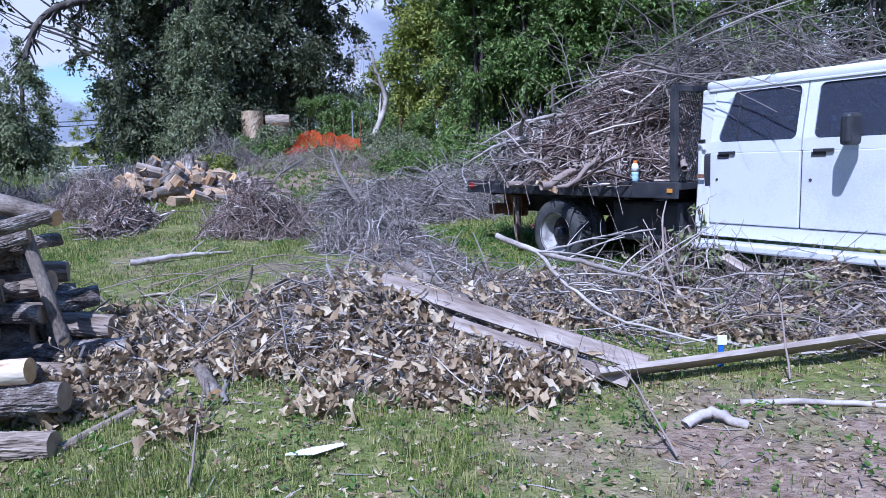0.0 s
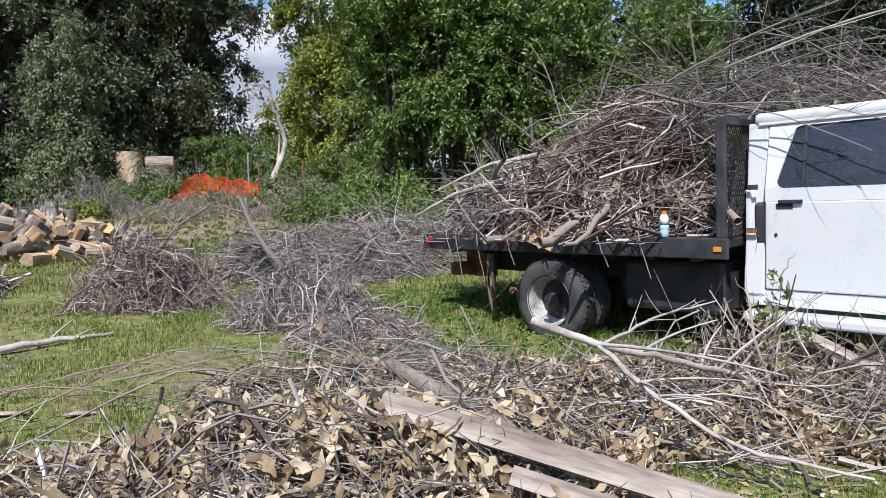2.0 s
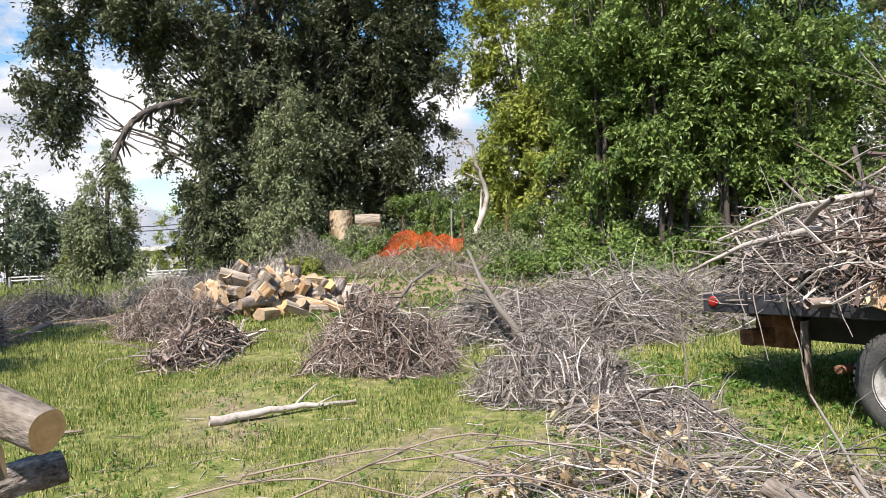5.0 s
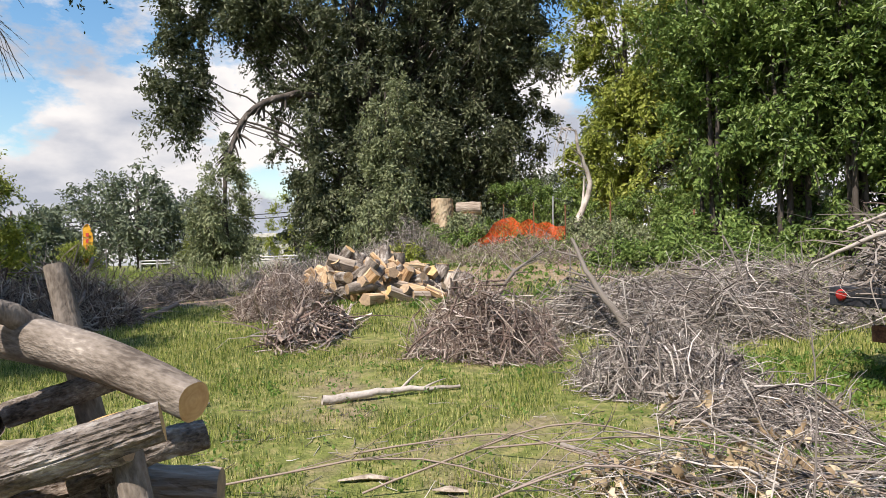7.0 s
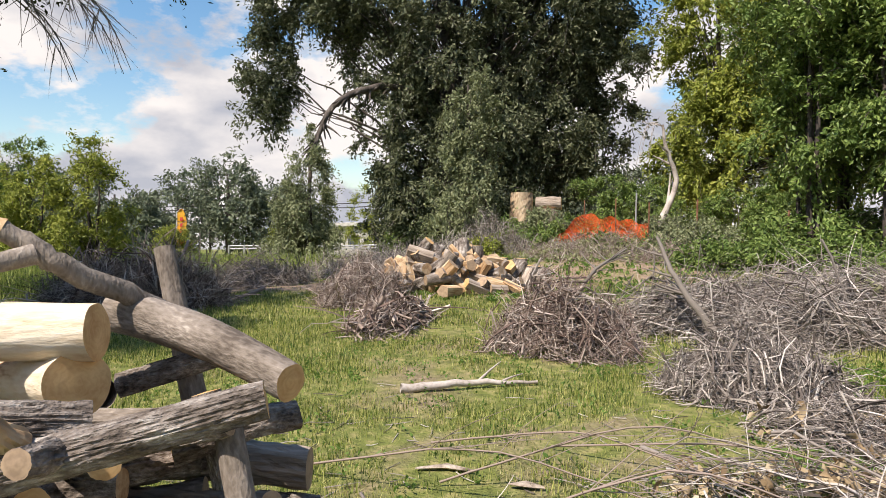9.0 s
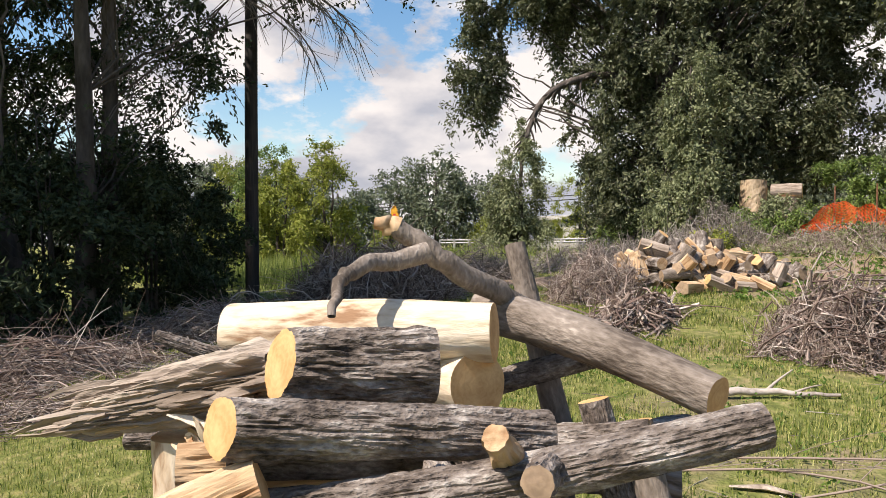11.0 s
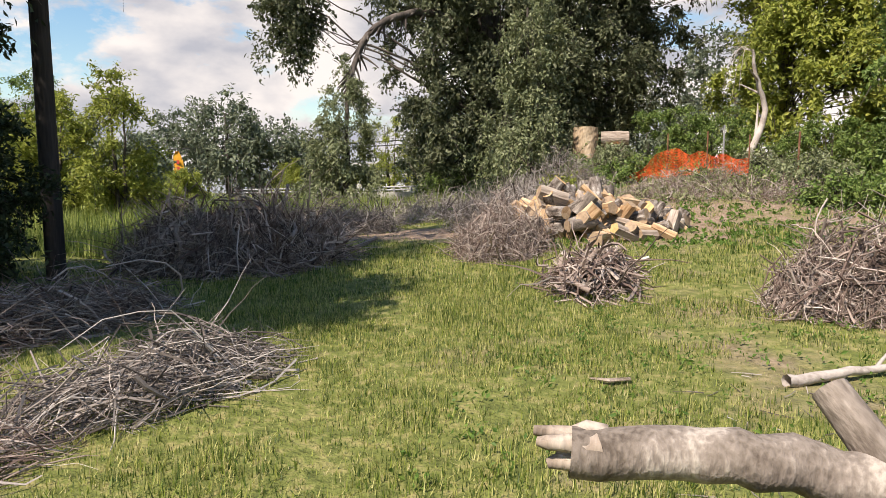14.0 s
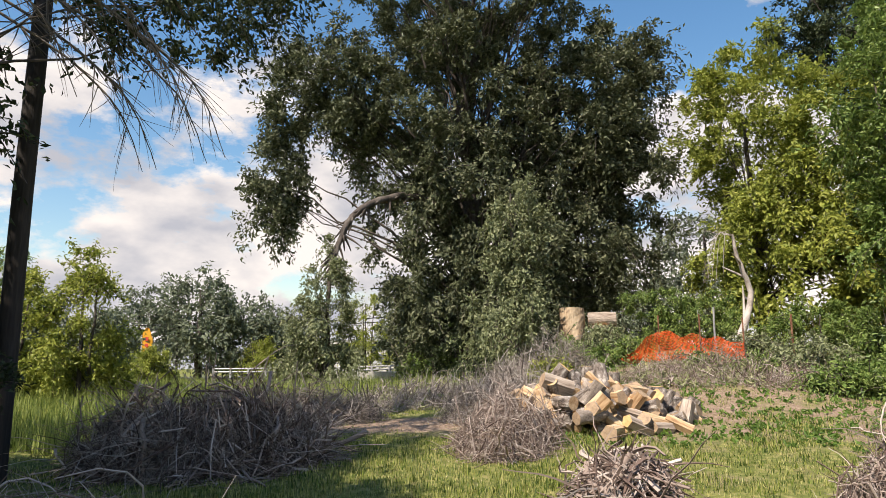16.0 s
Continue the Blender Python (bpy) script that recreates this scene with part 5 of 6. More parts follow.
for cx, cy, n in ((-1.43, 3.6, 60), (-0.68, 3.85, 90), (-1.9, 4.1, 60), (-0.1, 4.2, 120), (0.6, 4.0, 80), (-1.2, 4.5, 110)):
    c = np.stack([rng.normal(cx, 0.11, n), rng.normal(cy, 0.08, n), np.zeros(n)], 1)
    c[:, 2] = ground_z(c[:, 0], c[:, 1]) + rng.uniform(0.02, 0.14, n)
    v, f = lobed_leaves(rng, c, 0.11, 0.058, 0.3)
    tagged(link_mesh("leaf_clump", v, f, MAT_DRYLEAF), "clump of curled dry tan leaves on grass", "leaves", "leaf clumps", "stuff")
n = 2600
c = np.stack([rng.uniform(-2.6, 3.2, n), rng.uniform(2.7, 5.0, n), np.zeros(n)], 1)
c[:, 2] = ground_z(c[:, 0], c[:, 1]) + 0.012
v, f = lobed_leaves(rng, c, 0.05, 0.026, 0.0, heading=np.stack([rng.normal(size=n), rng.normal(size=n), np.zeros(n)], 1) * 1.5, curl=0.4)
tagged(link_mesh("leaf_litter", v, f, MAT_DRYLEAF), "scattered small dry leaves on bare soil", "leaves", kind="stuff")
n = 700
a = rng.uniform(0, 6.28, n)
p0 = np.stack([rng.uniform(-4.5, 3.2, n), rng.uniform(2.7, 8.6, n), np.zeros(n)], 1)
p0[:, 2] = ground_z(p0[:, 0], p0[:, 1]) + 0.012
dv = np.stack([np.cos(a), np.sin(a), 0.05 * rng.normal(size=n)], 1) * rng.uniform(0.05, 0.25, n)[:, None]
v, f = tubes(np.stack([p0, p0 + dv * 0.5 + rng.normal(0, 0.01, (n, 3)) * [1, 1, 0.2], p0 + dv], 1), np.tile([[0.004, 0.0035, 0.002]], (n, 1)), 3)
tagged(link_mesh("twig_litter", v, f, MAT_TWIG), "scattered small twigs on grass and soil", "twigs", kind="stuff")
stake = new("survey_stake")
stake.location = (1.9, 4.42, gz(1.9, 4.42))
tagged(stake, "small white and blue marker in branches", "marker")
boxed("stake", (-0.018, 0.018, -0.006, 0.006, 0, 0.15), MAT_BLUE, stake, "blue lower part", 0.002)
boxed("tag", (-0.028, 0.035, -0.01, 0.01, 0.15, 0.215), MAT_WHITEPLASTIC, stake, "white tag", 0.003)

# ---- flatbed truck ----
def framed_panel(bm, x0, x1, z0, z1, hx0, hx1, hz0, hz1, r, y, t, per=6, slant=0.0):
    """A panel with a rounded window opening right through it; slant moves the opening's top rear corner forward."""
    hole = []
    for cx, cz, a0 in ((hx1 - r, hz1 - r, 0), (hx0 + r + slant, hz1 - r, 90), (hx0 + r, hz0 + r, 180), (hx1 - r, hz0 + r, 270)):
        for i in range(per + 1):
            a = radians(a0 + 90 * i / per)
            hole.append((cx + r * math.cos(a), cz + r * math.sin(a)))
    outer = []
    for i, (cx, cz) in enumerate(((x1, z1), (x0, z1), (x0, z0), (x1, z0))):
        n2 = ((x1, z0), (x1, z1), (x0, z1), (x0, z0))[i]
        for j in range(per + 1):
            f = j / per
            if f < 0.5:
                q = n2
                g = 0.5 - f
            else:
                q = ((x0, z1), (x0, z0), (x1, z0), (x1, z1))[i]
                g = f - 0.5
            outer.append((cx + (q[0] - cx) * g * 0.98, cz + (q[1] - cz) * g * 0.98))
    n = len(hole)
    lay = []
    for yy in (y, y + t):
        lay.append(([bm.verts.new((a, yy, b)) for a, b in outer], [bm.verts.new((a, yy, b)) for a, b in hole]))
    for i in range(n):
        j = (i + 1) % n
        for o, h in lay:
            bm.faces.new((o[i], o[j], h[j], h[i]))
        bm.faces.new((lay[0][1][i], lay[0][1][j], lay[1][1][j], lay[1][1][i]))
        bm.faces.new((lay[0][0][i], lay[0][0][j], lay[1][0][j], lay[1][0][i]))
    return bm


def tumblehome(ob, side, z0=1.38, k=0.2):
    for v in ob.data.vertices:
        if v.co.z > z0:
            v.co.y += side * (v.co.z - z0) * k
    return ob


def wheel(parent, x, y, side, r=0.39, w=0.21, deep=True):
    """One road wheel as a part with tyre, tread, rim, hub and nuts under it; side -1 faces the near side."""
    s = side
    bm = revolve(bmesh.new(), [(r * 0.60, 0.0), (r * 0.66, -0.006 * s), (r * 0.80, -0.012 * s), (r * 0.93, 0.002 * s), (r * 0.985, 0.03 * s), (r, 0.05 * s), (r, (w - 0.05) * s), (r * 0.96, w * s), (r * 0.75, (w + 0.01) * s), (r * 0.6, w * s)][::1], 48, "y", (x, y, r))
    bmesh.ops.delete(bm, geom=[f for f in bm.faces if len(f.verts) > 4], context="FACES_ONLY")
    tyre = part("tyre", bm, MAT_RUBBER, parent, "worn dusty black tyre", True)
    bm = bmesh.new()
    for i in range(44):
        for lane in range(3):
            a = 2 * math.pi * (i + 0.33 * lane) / 44
            m = Matrix.Translation((x, y, r)) @ Matrix.Rotation(a, 4, "Y") @ Matrix.Translation((r, (0.055 + 0.05 * lane) * s, 0))
            bmesh.ops.create_cube(bm, size=1, matrix=m @ Matrix.Diagonal((0.016, 0.042, 0.034, 1)))
    part("tread", bm, MAT_RUBBER, tyre)
    R = r * 0.615
    d = 0.16 if deep else 0.03
    bm = revolve(bmesh.new(), [(R * 1.02, -0.012 * s), (R * 1.0, 0.012 * s), (R * 0.93, 0.02 * s), (R * 0.9, 0.05 * s), (R * 0.86, d * 0.8 * s), (R * 0.80, d * s), (R * 0.78, d * s)], 40, "y", (x, y, r))
    del_faces = [f for f in bm.faces if len(f.verts) > 4]
    bmesh.ops.delete(bm, geom=del_faces, context="FACES_ONLY")
    part("rim", bm, MAT_RIM, tyre, "dusty white deep-dish steel rim", True)
    # the disc's black colour stands in for shade deep in the dished rim
    bm = revolve(bmesh.new(), [(R * 0.8, d * s), (R * 0.5, (d + 0.01) * s), (R * 0.36, (d - 0.03) * s), (R * 0.02, (d - 0.03) * s)], 40, "y", (x, y, r))
    part("wheel_disc", bm, MAT_BLACKSTEEL, tyre, "wheel disc, dark for the shade inside the dish")
    bm = revolve(bmesh.new(), [(R * 0.3, (d - 0.03) * s), (R * 0.3, (d - 0.11) * s), (R * 0.24, (d - 0.13) * s), (R * 0.01, (d - 0.13) * s)], 20, "y", (x, y, r))
    part("hub", bm, MAT_BLACKSTEEL, tyre, "dark wheel hub")
    for i in range(8):
        a = 2 * math.pi * i / 8
        bm = revolve(bmesh.new(), [(0.013, (d - 0.002) * s), (0.013, (d - 0.03) * s), (0.001, (d - 0.03) * s)], 6, "y", (x + R * 0.54 * math.cos(a), y, r + R * 0.54 * math.sin(a)))
        part("wheel_nut", bm, MAT_RUST, tyre)


truck = new("flatbed_truck")
truck.matrix_basis = pose(0.39, 9.35, 0.17, 0, 0, -55.4)
tagged(truck, "white crew-cab pickup with black flatbed full of brush", "truck")
T = truck
deck = boxed("bed_deck", (0.03, 3.34, 0.05, 2.27, 0.95, 1.02), MAT_BLACKSTEEL, T, "black steel bed deck", 0.006)
for y0 in (0.0, 2.27):
    boxed("side_rail", (-0.02, 3.38, y0, y0 + 0.05, 0.87, 1.035), MAT_BLACKSTEEL, T, "black steel bed rail", 0.008)
boxed("rear_rail", (-0.06, 0.0, 0.0, 2.32, 0.87, 1.03), MAT_BLACKSTEEL, T, bevel=0.008)
for x in np.linspace(0.4, 3.1, 8):
    boxed("cross_member", (x - 0.03, x + 0.03, 0.06, 2.26, 0.84, 0.946), MAT_BLACKSTEEL, T)
for y in (0.72, 1.52):
    boxed("frame_rail", (-0.05, 6.6, y, y + 0.08, 0.58, 0.8), MAT_BLACKSTEEL, T)
for x, y in ((0.06, -0.008),):
    part("tail_lamp", revolve(bmesh.new(), [(0.001, -0.022), (0.03, -0.02), (0.045, -0.01), (0.05, 0.0), (0.05, 0.01)], 20, "y", (x, y, 0.965)), MAT_RED, T, "round red marker lamp", True)
boxed("marker_lamp", (3.28, 3.34, -0.012, 0.002, 0.93, 0.97), MAT_AMBER, T, "amber marker lamp", 0.003)
head = boxed("headboard", (3.30, 3.36, 0.0, 0.06, 1.036, 1.96), MAT_BLACKSTEEL, T, "black headboard post", 0.006)
boxed("post", (3.30, 3.36, 2.26, 2.32, 1.036, 1.96), MAT_BLACKSTEEL, head, bevel=0.006)
boxed("top_bar", (3.30, 3.36, 0.062, 2.258, 1.90, 1.96), MAT_BLACKSTEEL, head, bevel=0.006)
bars = []
for i in range(58):
    y = 0.06 + 0.038 * i
    for sgn in (1, -1):
        y1 = min(2.26, max(0.06, y + sgn * 0.42))
        bars.append([(3.33, y, 1.04), (3.33, (y + y1) / 2, 1.04 + 0.86 * abs(y1 - y) / 0.84), (3.33, y1, 1.04 + 0.86 * abs(y1 - y) / 0.42)])
v, f = tubes(np.array(bars), np.full((len(bars), 3), 0.004), 4)
link_mesh("mesh_screen", v, f, MAT_BLACKSTEEL, head, label="dark expanded metal screen")
for yy, s in ((0.03, 1), (0.28, 1), (2.29, -1), (2.04, -1)):
    wheel(T, 1.66, yy, s, 0.405)
part("axle", revolve(bmesh.new(), [(0.06, 0.2), (0.06, 1.0), (0.16, 1.06), (0.16, 1.26), (0.06, 1.32), (0.06, 2.1)], 16, "y", (1.66, 0, 0.405)), MAT_BLACKSTEEL, T, smooth=True)
flap = bmesh.new()
box(flap, 0.83, 0.84, 0.08, 0.2, 0.16, 0.82)
bmesh.ops.subdivide_edges(flap, edges=flap.edges[:], cuts=5)
for v_ in flap.verts:
    v_.co.x += 0.05 * math.sin(v_.co.z * 9) * (0.82 - v_.co.z) + 0.03 * math.sin(v_.co.y * 21) * (0.82 - v_.co.z)
part("mud_flap", flap, MAT_WEATHERED, T, "torn dusty mud flap", True)
boxed("hitch_bracket", (0.12, 0.5, 0.5, 0.62, 0.52, 0.86), MAT_RUST, T, "rusty bracket", 0.01)
boxed("rear_bumper", (0.16, 0.3, 0.2, 2.1, 0.56, 0.70), MAT_RUST, T, "rusty step bumper", 0.012)
part("exhaust", revolve(bmesh.new(), [(0.03, 0.2), (0.035, 0.2), (0.035, 1.0), (0.03, 1.0)], 14, "y", (1.05, 0, 0.44)), MAT_RUST, T, "rusty exhaust pipe")
boxed("fuel_tank", (2.35, 3.25, 0.25, 0.75, 0.38, 0.82), MAT_BLACKSTEEL, T, "black underbody tank", 0.04)
# cab
NEAR, FAR = 0.27, 2.05
boxed("cab_body", (3.46, 6.95, NEAR + 0.03, FAR - 0.03, 0.55, 1.3), MAT_BLACKSTEEL, T, "dark inner cab shell", 0.03)
for y0, t, sgn in ((NEAR, 0.03, 1), (FAR - 0.03, 0.03, -1)):
    for nm, x0, x1, hx0, hx1, sl in (("rear_door", 3.56, 4.43, 3.64, 4.38, 0.10), ("front_door", 4.442, 5.5, 4.53, 5.36, 0.0)):
        bm = framed_panel(bmesh.new(), x0, x1, 1.30, 1.90, hx0, hx1, 1.40, 1.86, 0.05, y0, t, slant=sl)
        box(bm, x0, x1, y0 - 0.002, y0 + t, 0.63, 1.301, 0.012)
        door = tumblehome(part(nm, bm, MAT_WHITE, T, "white painted truck door"), sgn)
        tumblehome(boxed("window_glass", (hx0 - 0.02, hx1 + 0.02, y0 + t * 0.45, y0 + t * 0.6, 1.385, 1.875), MAT_GLASS, door, "dark side window"), sgn)
        gy = y0 - 0.03 if sgn > 0 else y0 + t
        boxed("door_handle", (x0 + 0.1, x0 + 0.27, gy + 0.005, gy + 0.022, 1.285, 1.312), MAT_BLACKSTEEL, door, "dark pull handle", 0.005)
        boxed("handle_recess", (x0 + 0.08, x0 + 0.2, gy + 0.0225, gy + 0.028, 1.245, 1.285), MAT_BLACKSTEEL, door, bevel=0.002)
        part("key_lock", revolve(bmesh.new(), [(0.001, gy + 0.02), (0.012, gy + 0.021), (0.013, gy + 0.029)], 12, "y", (x0 + 0.08, 0, 1.05)), MAT_BLACKSTEEL, door)
        if nm == "rear_door":
            tumblehome(boxed("vent_bar", (hx0 + 0.17, hx0 + 0.19, y0 + 0.002, y0 + t, 1.39, 1.87), MAT_BLACKSTEEL, door), sgn)
    tumblehome(part("rear_corner_panel", box(bmesh.new(), 3.40, 3.552, y0 - 0.001, y0 + t, 0.58, 1.91, 0.012), MAT_WHITE, T, "white cab corner"), sgn)
    boxed("rocker", (3.42, 5.52, y0 + 0.012, y0 + t, 0.5, 0.625), MAT_WHITE, T, "dusty white sill", 0.008)
    ya = y0 - 0.16 if sgn > 0 else y0 + t
    boxed("running_board", (3.45, 5.5, ya, ya + 0.19, 0.39, 0.47), MAT_WHITE, T, "white running board", 0.02)
    part("front_fender", box(bmesh.new(), 5.51, 6.95, y0, y0 + 0.2 * sgn + (0 if sgn > 0 else t), 0.62, 1.24, 0.03), MAT_WHITE, T, "white front wing")
    yk = y0 - 0.006 if sgn > 0 else y0 + t
    boxed("side_marker", (3.42, 3.5, yk, yk + 0.008, 1.06, 1.10), MAT_RUST, T, "small brown marker", 0.002)
    boxed("cargo_lamp", (3.43, 3.51, yk - 0.002, yk + 0.006, 1.395, 1.435), MAT_CHROME, T, "small chrome badge", 0.002)
    ym = y0 - 0.27 if sgn > 0 else y0 + t + 0.07
    mirror = part("side_mirror", box(bmesh.new(), 4.86, 4.95, ym, ym + 0.2, 1.33, 1.58, 0.03), MAT_BLACKSTEEL, T, "black towing mirror")
    boxed("mirror_arm", (4.89, 4.92, min(ym + 0.2, y0), max(ym, y0), 1.42, 1.46), MAT_BLACKSTEEL, mirror, bevel=0.005)
roof = bmesh.new()
box(roof, 3.44, 5.32, NEAR + 0.09, FAR - 0.09, 1.88, 1.985, 0.035)
part("roof", roof, MAT_WHITE, T, "white cab roof", True)
for yy in (NEAR + 0.085, FAR - 0.105):
    boxed("drip_rail", (3.48, 5.36, yy, yy + 0.02, 1.885, 1.905), MAT_WHITE, T, bevel=0.004)
boxed("cab_back_panel", (3.40, 3.44, NEAR + 0.033, FAR - 0.033, 0.5, 1.4), MAT_WHITE, T, "white cab back", 0.01)
boxed("rear_window", (3.43, 3.44, NEAR + 0.2, FAR - 0.2, 1.41, 1.86), MAT_GLASS, T, "dark rear window")
shield = bmesh.new()
vs = [shield.verts.new(p) for p in ((5.28, NEAR + 0.13, 1.9), (5.28, FAR - 0.13, 1.9), (5.72, FAR - 0.05, 1.3), (5.72, NEAR + 0.05, 1.3), (5.26, NEAR + 0.13, 1.9), (5.26, FAR - 0.13, 1.9), (5.70, FAR - 0.05, 1.3), (5.70, NEAR + 0.05, 1.3))]
for q in ((0, 1, 2, 3), (4, 7, 6, 5), (0, 4, 5, 1), (2, 6, 7, 3), (0, 3, 7, 4), (1, 5, 6, 2)):
    shield.faces.new([vs[i] for i in q])
part("windscreen", shield, MAT_GLASS, T, "windscreen")
part("bonnet", box(bmesh.new(), 5.72, 6.98, NEAR + 0.21, FAR - 0.21, 1.2, 1.33, 0.04), MAT_WHITE, T, "white bonnet")
boxed("grille", (6.96, 7.02, NEAR + 0.25, FAR - 0.25, 0.78, 1.16), MAT_BLACKSTEEL, T, "dark grille", 0.01)
boxed("front_bumper", (6.97, 7.12, NEAR - 0.02, FAR + 0.02, 0.48, 0.70), MAT_CHROME, T, "chrome bumper", 0.03)
for yy in (NEAR + 0.05, FAR - 0.23):
    boxed("headlight", (6.95, 7.0, yy, yy + 0.18, 0.88, 1.06), MAT_WHITEPLASTIC, T, "headlight", 0.02)
for yy, s in ((NEAR + 0.02, 1), (FAR - 0.02, -1)):
    wheel(T, 6.1, yy, s, 0.39, 0.23, False)
for x in (3.75, 4.7):
    bm = box(bmesh.new(), x, x + 0.5, NEAR + 0.15, FAR - 0.15, 1.301, 1.36, 0.03)
    box(bm, x, x + 0.12, NEAR + 0.15, FAR - 0.15, 1.35, 1.62, 0.03)
    part("bench_seat", bm, MAT_BLACKSTEEL, T, "dark bench seat")

# load of brush on the bed
def on_bed(x, y):
    m = truck.matrix_basis @ Vector((x, y, 0))
    return m.x, m.y


bz = 0.17 + 1.03
lx, ly = on_bed(1.8, 1.15)
brush_pile("tall load of grey brush heaped on flatbed", lx, ly, 1.6, 1.12, 1.28, 3000, 0.95, 0.019, 51, turn=-55.4, mat=MAT_TWIG_RED, base=bz, steep=0.4, limbs=22, flat=0.95, group="truck load", power=0.42)
lx, ly = on_bed(0.9, 1.1)
brush_pile("bare branches at the tail of the load", lx, ly, 1.15, 1.05, 0.85, 1300, 1.3, 0.015, 52, turn=-55.4, along=-60, mat=MAT_TWIG, base=bz, steep=0.4, limbs=10, group="truck load", power=0.5)
lx, ly = on_bed(3.0, 1.45)
brush_pile("long thin branches piled over the cab", lx, ly, 1.6, 0.7, 0.6, 750, 2.1, 0.010, 53, turn=-55.4, along=-55.4, mat=MAT_TWIG_DARK, base=bz + 0.85, steep=0.35, limbs=8, group="truck load", drop=0.5, leaf=(MAT_WILTED, 420, 0.11, "wilted_leaves"))
for q, (x, y, z, x2, y2, z2, r) in enumerate(((1.0, 0.2, 0.55, -0.35, 0.15, 0.2, 0.035), (1.3, 0.4, 0.8, -0.1, 0.3, 0.5, 0.03), (0.9, 0.7, 0.3, -0.25, 0.9, 0.12, 0.03), (2.2, 0.9, 1.3, 1.2, 0.4, 0.9, 0.025), (0.9, 0.6, 0.75, 0.2, 0.45, 0.62, 0.028), (3.2, 0.4, 1.35, 5.0, 0.2, 1.55, 0.018), (2.6, 0.6, 1.35, 4.2, 0.5, 1.75, 0.018), (3.0, 0.2, 1.1, 4.3, 0.12, 0.6, 0.01), (3.2, 0.2, 1.05, 4.5, 0.1, 0.75, 0.01), (1.6, 0.4, 1.1, 1.3, 0.3, 1.9, 0.012), (2.0, 0.4, 1.2, 2.4, 0.4, 2.0, 0.012))):
    a, b = truck.matrix_basis @ Vector((x, y, 1.03 + z)), truck.matrix_basis @ Vector((x2, y2, 1.03 + z2))
    stick([a, (a + b) / 2 + Vector((0.04, 0.03, 0.09)), b], r * (1 if q < 3 else 0.55), r * 0.35, MAT_DEADWOOD if q < 6 else MAT_TWIG, "load_branch", "bare branch sticking out of truck load", 9, 12, "truck load", 5 if q > 4 else 0, 900 + q, 0.7)
for q, (x, z2) in enumerate(((0.45, 0.5), (0.75, 0.55), (1.15, 0.75), (2.6, 0.7), (0.3, 0.75), (2.2, 0.78))):
    a, b = truck.matrix_basis @ Vector((x, 0.15, 1.2)), truck.matrix_basis @ Vector((x + 0.2, -0.09, z2))
    stick([a, truck.matrix_basis @ Vector((x + 0.05, -0.06, 1.08)), b], 0.008, 0.004, MAT_TWIG, "hanging_twig", "thin twig hanging over the bed rail", 5, 10, "hanging twigs", 2, 950 + q, 0.25)
bark = bmesh.new()
m = truck.matrix_basis @ pose(1.6, 0.0, 1.02, 70, 20, 10)
box(bark, -0.17, 0.17, -0.09, 0.09, -0.012, 0.012, 0.004, m)
tagged(part("bark_slab", bark, MAT_SPLIT), "reddish bark slab hanging over bed rail", "bark")
bottle = new("drink_bottle")
bottle.matrix_basis = truck.matrix_basis @ Matrix.Translation((2.86, 0.025, 1.036))
tagged(bottle, "half-full sports drink bottle on bed rail", "bottle")
part("bottle_body", revolve(bmesh.new(), [(0.03, 0.0), (0.036, 0.008), (0.036, 0.05), (0.033, 0.06), (0.036, 0.07), (0.036, 0.10)], 20), MAT_DRINK, bottle, "pale blue drink", True)
part("bottle_label", revolve(bmesh.new(), [(0.037, 0.1), (0.037, 0.15), (0.03, 0.175), (0.018, 0.19)], 20), MAT_WHITEPLASTIC, bottle, "white label", True)
part("bottle_cap", revolve(bmesh.new(), [(0.02, 0.19), (0.02, 0.215), (0.001, 0.216)], 16), MAT_ORANGECAP, bottle, "orange cap")

# ---- bank: netting, stump, snag ----
net = new("safety_net")
net.location = (0, 0, 0)
tagged(net, "sagging orange plastic safety fence on bank", "safety fence")
posts = [(-6.1, 24.6), (-4.95, 24.1), (-3.9, 23.4), (-2.9, 22.8)]
for px, py in posts[1:]:
    v, f = tubes(np.array([[(px, py, gz(px, py) - 0.1), (px + 0.02, py, gz(px, py) + 0.7), (px + 0.03, py, gz(px, py) + 1.3)]]), np.full((1, 3), 0.02), 6)
    link_mesh("fence_post", v, f, MAT_RUST, net, label="thin rusty post")
u, w = np.meshgrid(np.linspace(0, 3, 100), np.linspace(0, 1, 19))
px = np.interp(u, range(4), [p[0] for p in posts])
py = np.interp(u, range(4), [p[1] for p in posts]) - 0.1 * np.sin(u * 9)
top = np.interp(u, [0, 0.35, 1, 1.6, 2.2, 3], [0.1, 0.35, 0.85, 0.66, 0.66, 0.6]) + 0.05 * np.sin(u * 11)
pz = ground_z(px, py) + 0.03 + w * top
P = np.stack([px, py + 0.05 * np.sin(w * 7 + u * 5), pz], -1)
v1, f1 = tubes(P, np.full(P.shape[:2], 0.006), 4)
v2, f2 = tubes(P.transpose(1, 0, 2), np.full((100, 19), 0.005), 4)
v, f = joined([(v1, f1), (v2, f2)])
link_mesh("netting", v, f, MAT_NET, net, label="orange plastic mesh")
log((-7.65, 26.5, gz(-7.65, 26.5)), (-7.6, 26.5, 3.64), 0.44, 0.4, MAT_STUMP, "tall_stump", "tall pale stump with stripped bark", rough=0.05, sides=30, rings=24, seed=91)
